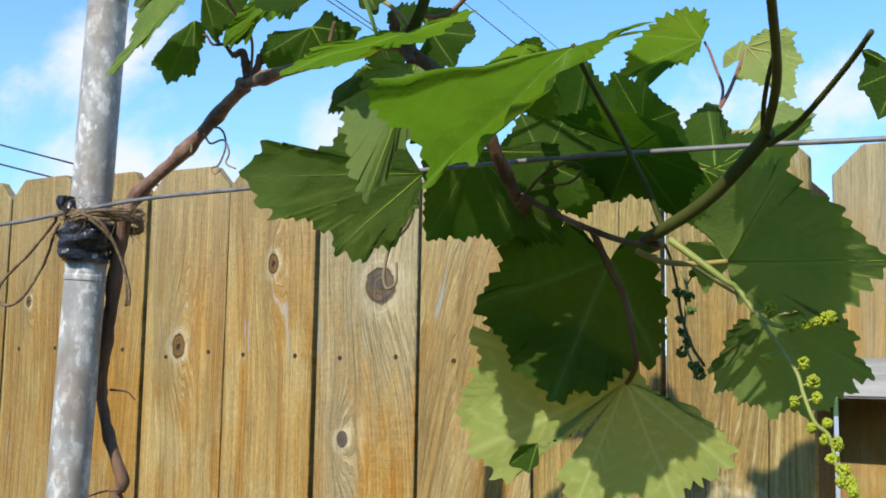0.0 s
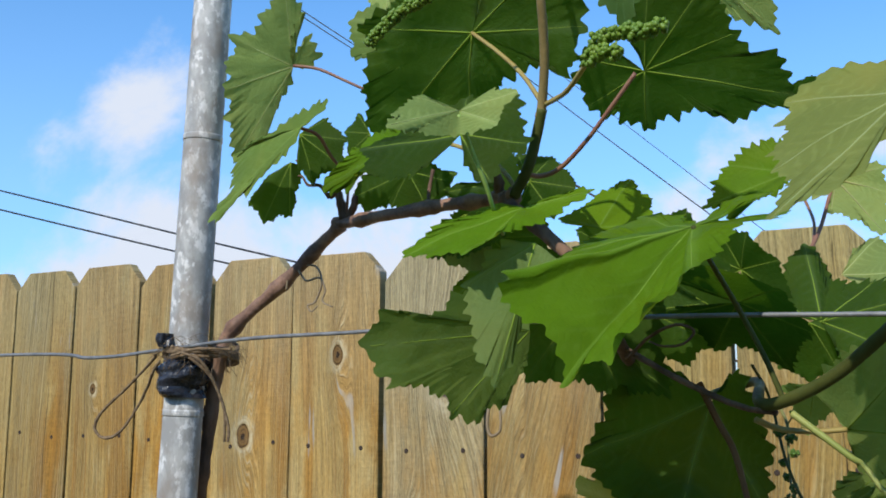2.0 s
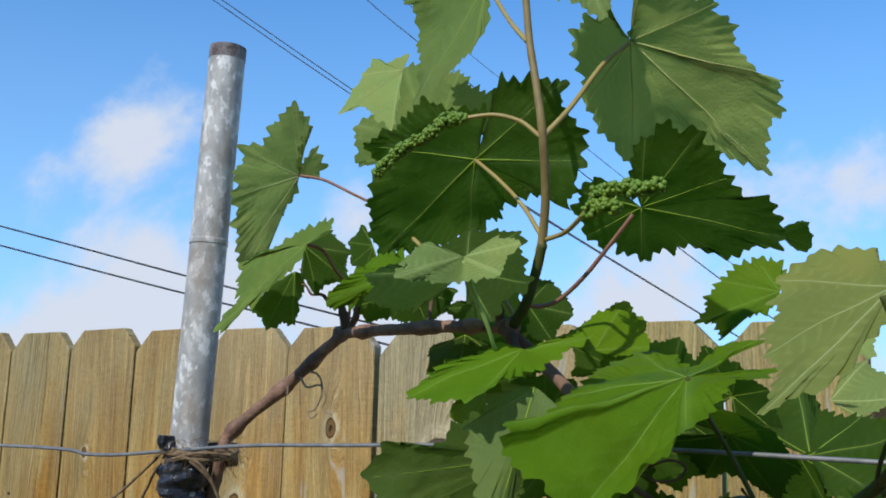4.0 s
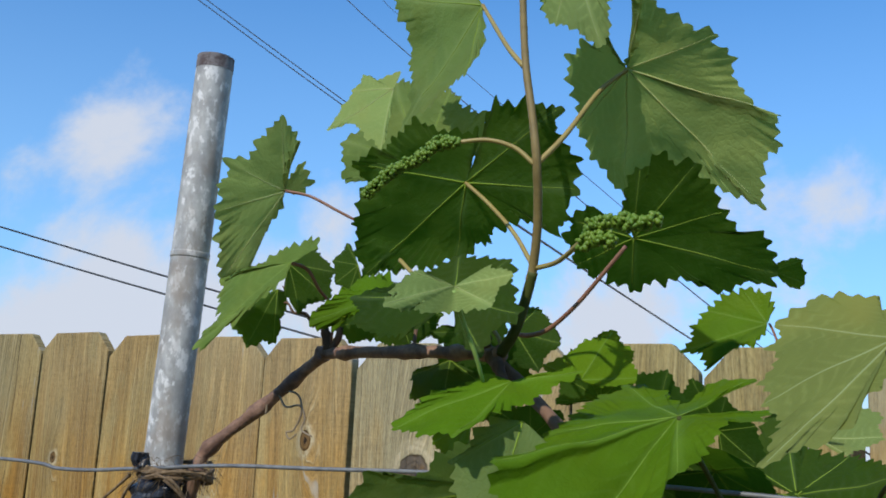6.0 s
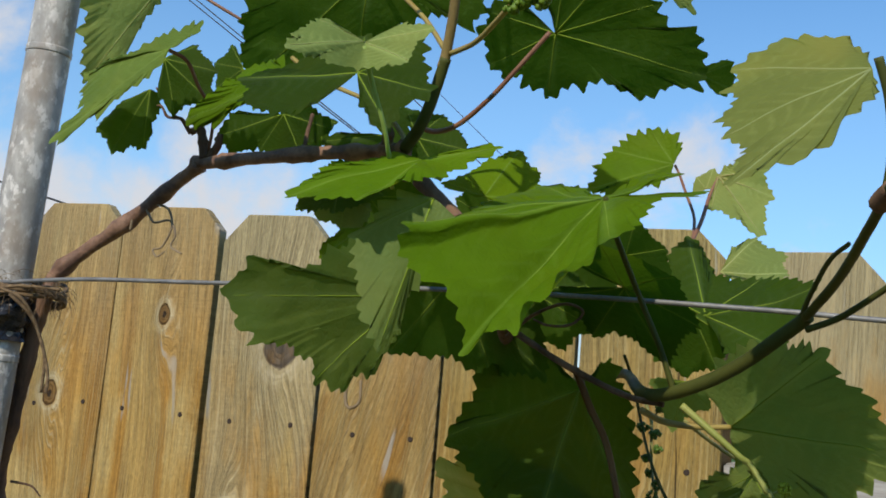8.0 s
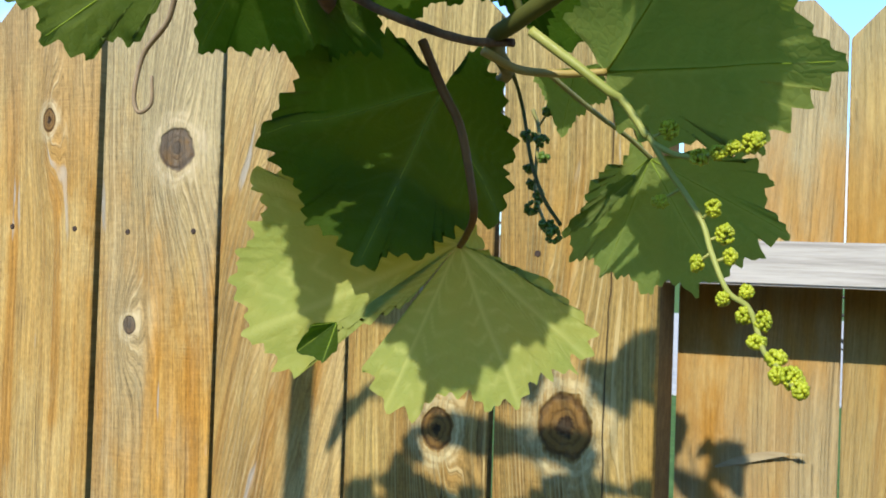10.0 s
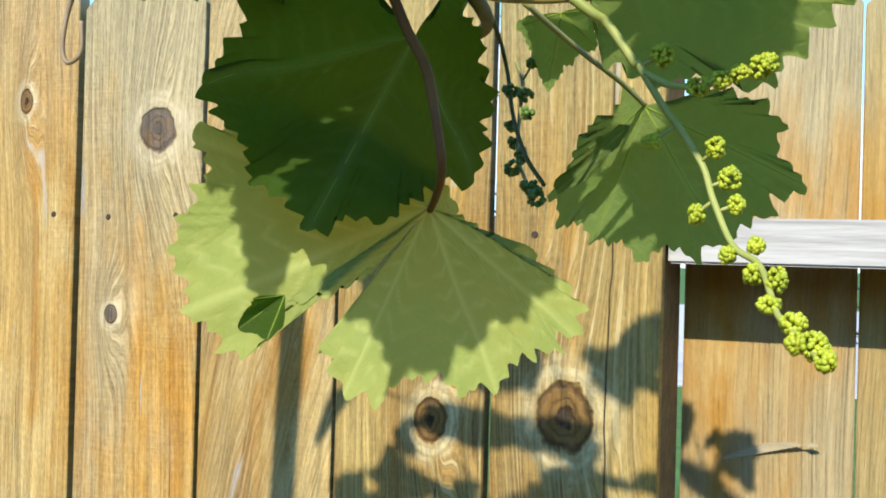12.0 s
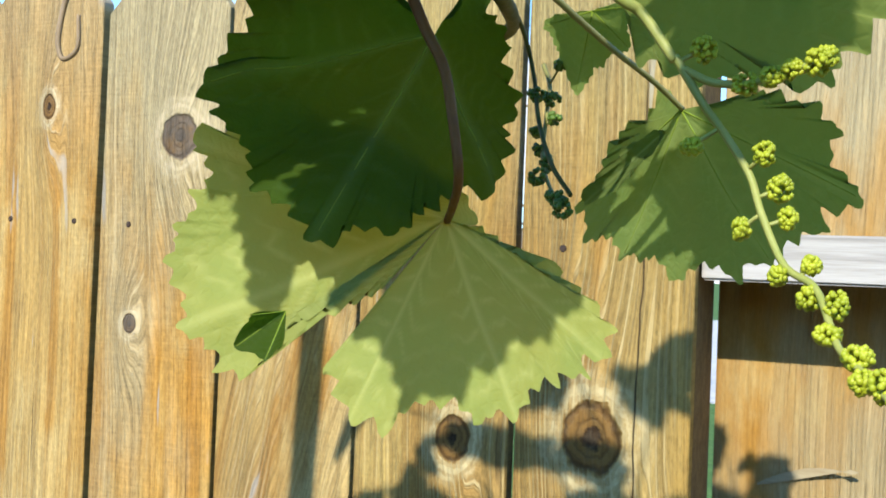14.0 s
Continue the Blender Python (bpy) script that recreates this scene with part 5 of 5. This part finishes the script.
leaf((-0.1330, 0.8139, 1.8244), [(-0.1300, 0.8107, 1.8281), (-0.1258, 0.8100, 1.8289), (-0.1209, 0.8091, 1.8299), (-0.1176, 0.8099, 1.8291), (-0.1185, 0.8123, 1.8263), (-0.1173, 0.8154, 1.8227), (-0.1188, 0.8195, 1.8180), (-0.1218, 0.8216, 1.8157), (-0.1257, 0.8208, 1.8165), (-0.1288, 0.8187, 1.8190), (-0.1311, 0.8165, 1.8214)], bow=.06, relief=0.3, tooth=0.5, veins=False)


def between(points, gap):
    """Spots along a line, about gap apart."""
    line = glide(points, 20)
    run = np.r_[0, np.cumsum(np.linalg.norm(np.diff(line, axis=0), axis=1))]
    return [np.array([np.interp(d, run, line[:, k]) for k in range(3)]) for d in np.arange(0, run[-1], gap)]


# the old trunk goes down to the ground beside the pipe
stem("trunk", [(-0.47, 0.845, -0.05), (-0.50, 0.835, 0.35), (-0.485, 0.842, 0.75), (-0.505, 0.834, 1.15), (-0.498, 0.83, 1.493)], 0.0065, 0.0037, bark)

# flower clusters
FLOWER = "tight pale green flower cluster, its buds unopened"
line = [(-0.27, 0.725, 1.881), (-0.28, 0.725, 1.8815), (-0.288, 0.725, 1.876), (-0.303, 0.725, 1.871), (-0.316, 0.725, 1.863), (-0.324, 0.725, 1.857)]
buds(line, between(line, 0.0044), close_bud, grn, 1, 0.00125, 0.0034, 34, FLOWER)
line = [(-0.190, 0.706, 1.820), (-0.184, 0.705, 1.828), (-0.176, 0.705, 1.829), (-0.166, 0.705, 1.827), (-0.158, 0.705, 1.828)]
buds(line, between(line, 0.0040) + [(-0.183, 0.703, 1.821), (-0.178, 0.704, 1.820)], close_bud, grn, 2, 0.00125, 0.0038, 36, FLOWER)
buds([(-0.172, 0.925, 1.672), (-0.167, 0.918, 1.662), (-0.164, 0.905, 1.648), (-0.158, 0.885, 1.630), (-0.148, 0.868, 1.616)], [(-0.162, 0.915, 1.670), (-0.171, 0.915, 1.659), (-0.163, 0.908, 1.656), (-0.160, 0.903, 1.648), (-0.166, 0.90, 1.643), (-0.162, 0.893, 1.636), (-0.157, 0.885, 1.630), (-0.157, 0.878, 1.625), (-0.149, 0.87, 1.618), (-0.145, 0.866, 1.614)], shaded_bud, olive, 3, 0.0010, 0.0030, 26, "hanging flower cluster, its buds coloured dark green for shade")
LOOSE = "long loose yellow-green flower cluster lit by the sun"
buds([(-0.093, 0.768, 1.64), (-0.087, 0.768, 1.63), (-0.082, 0.768, 1.623), (-0.077, 0.767, 1.615), (-0.074, 0.763, 1.607), (-0.069, 0.757, 1.597), (-0.063, 0.75, 1.593), (-0.06, 0.743, 1.587), (-0.058, 0.736, 1.583), (-0.054, 0.726, 1.58), (-0.05, 0.713, 1.577)], [(-0.087, 0.768, 1.641), (-0.089, 0.768, 1.621), (-0.074, 0.765, 1.619), (-0.071, 0.765, 1.612), (-0.069, 0.762, 1.606), (-0.078, 0.765, 1.604), (-0.07, 0.756, 1.595), (-0.064, 0.754, 1.597), (-0.064, 0.75, 1.591), (-0.059, 0.745, 1.59), (-0.06, 0.74, 1.585), (-0.055, 0.731, 1.582), (-0.054, 0.722, 1.579), (-0.051, 0.718, 1.579), (-0.049, 0.712, 1.577)], bud, yellow_stalk, 5, 0.00062, 0.0025, 78, LOOSE)
line = [(-0.091, 0.768, 1.637), (-0.085, 0.767, 1.634), (-0.078, 0.765, 1.633), (-0.073, 0.763, 1.634), (-0.069, 0.762, 1.635), (-0.064, 0.76, 1.636), (-0.063, 0.76, 1.637)]
buds(line, line[2:], bud, yellow_stalk, 6, 0.00060, 0.0024, 70, LOOSE)

# overhead cables, far behind the fence
for ends in (
    [(-30.0, 14, 8.99), (-18.575, 14, 6.004), (-10.459, 14, 3.918), (6.0, 14, -0.1)],
    [(-30.0, 14, 8.47), (-18.479, 14, 5.577), (-10.667, 14, 3.683), (5.2, 14, -0.1)],
    [(-14.000, 11, 10.690), (-11.248, 11, 8.702), (-7.894, 11, 6.278), (-4.861, 11, 4.187), (1.712, 11, -0.100)],
    [(-14.000, 11, 10.813), (-11.069, 11, 8.671), (-7.843, 11, 6.313), (-4.861, 11, 4.201), (1.683, 11, -0.100)],
    [(-14.000, 13, 13.176), (-9.960, 13, 9.426), (-8.587, 13, 8.152), (-4.346, 13, 4.427), (1.096, 13, -0.100)],
    [(-14.000, 13, 13.930), (-9.247, 13, 9.303), (-8.319, 13, 8.400), (-3.969, 13, 4.438), (1.105, 13, -0.100)],
):
    line = glide(ends, 16)
    v, f = tube(line, [0.019 if ends[0][0] < -20 else 0.005 if ends[1][0] > -9.5 else 0.008] * len(line), 6)
    tagged(put("power_cable", mesh_of("power_cable", v, f, cable_mat)), "thin black overhead cable against the sky", "cable", "overhead cables")
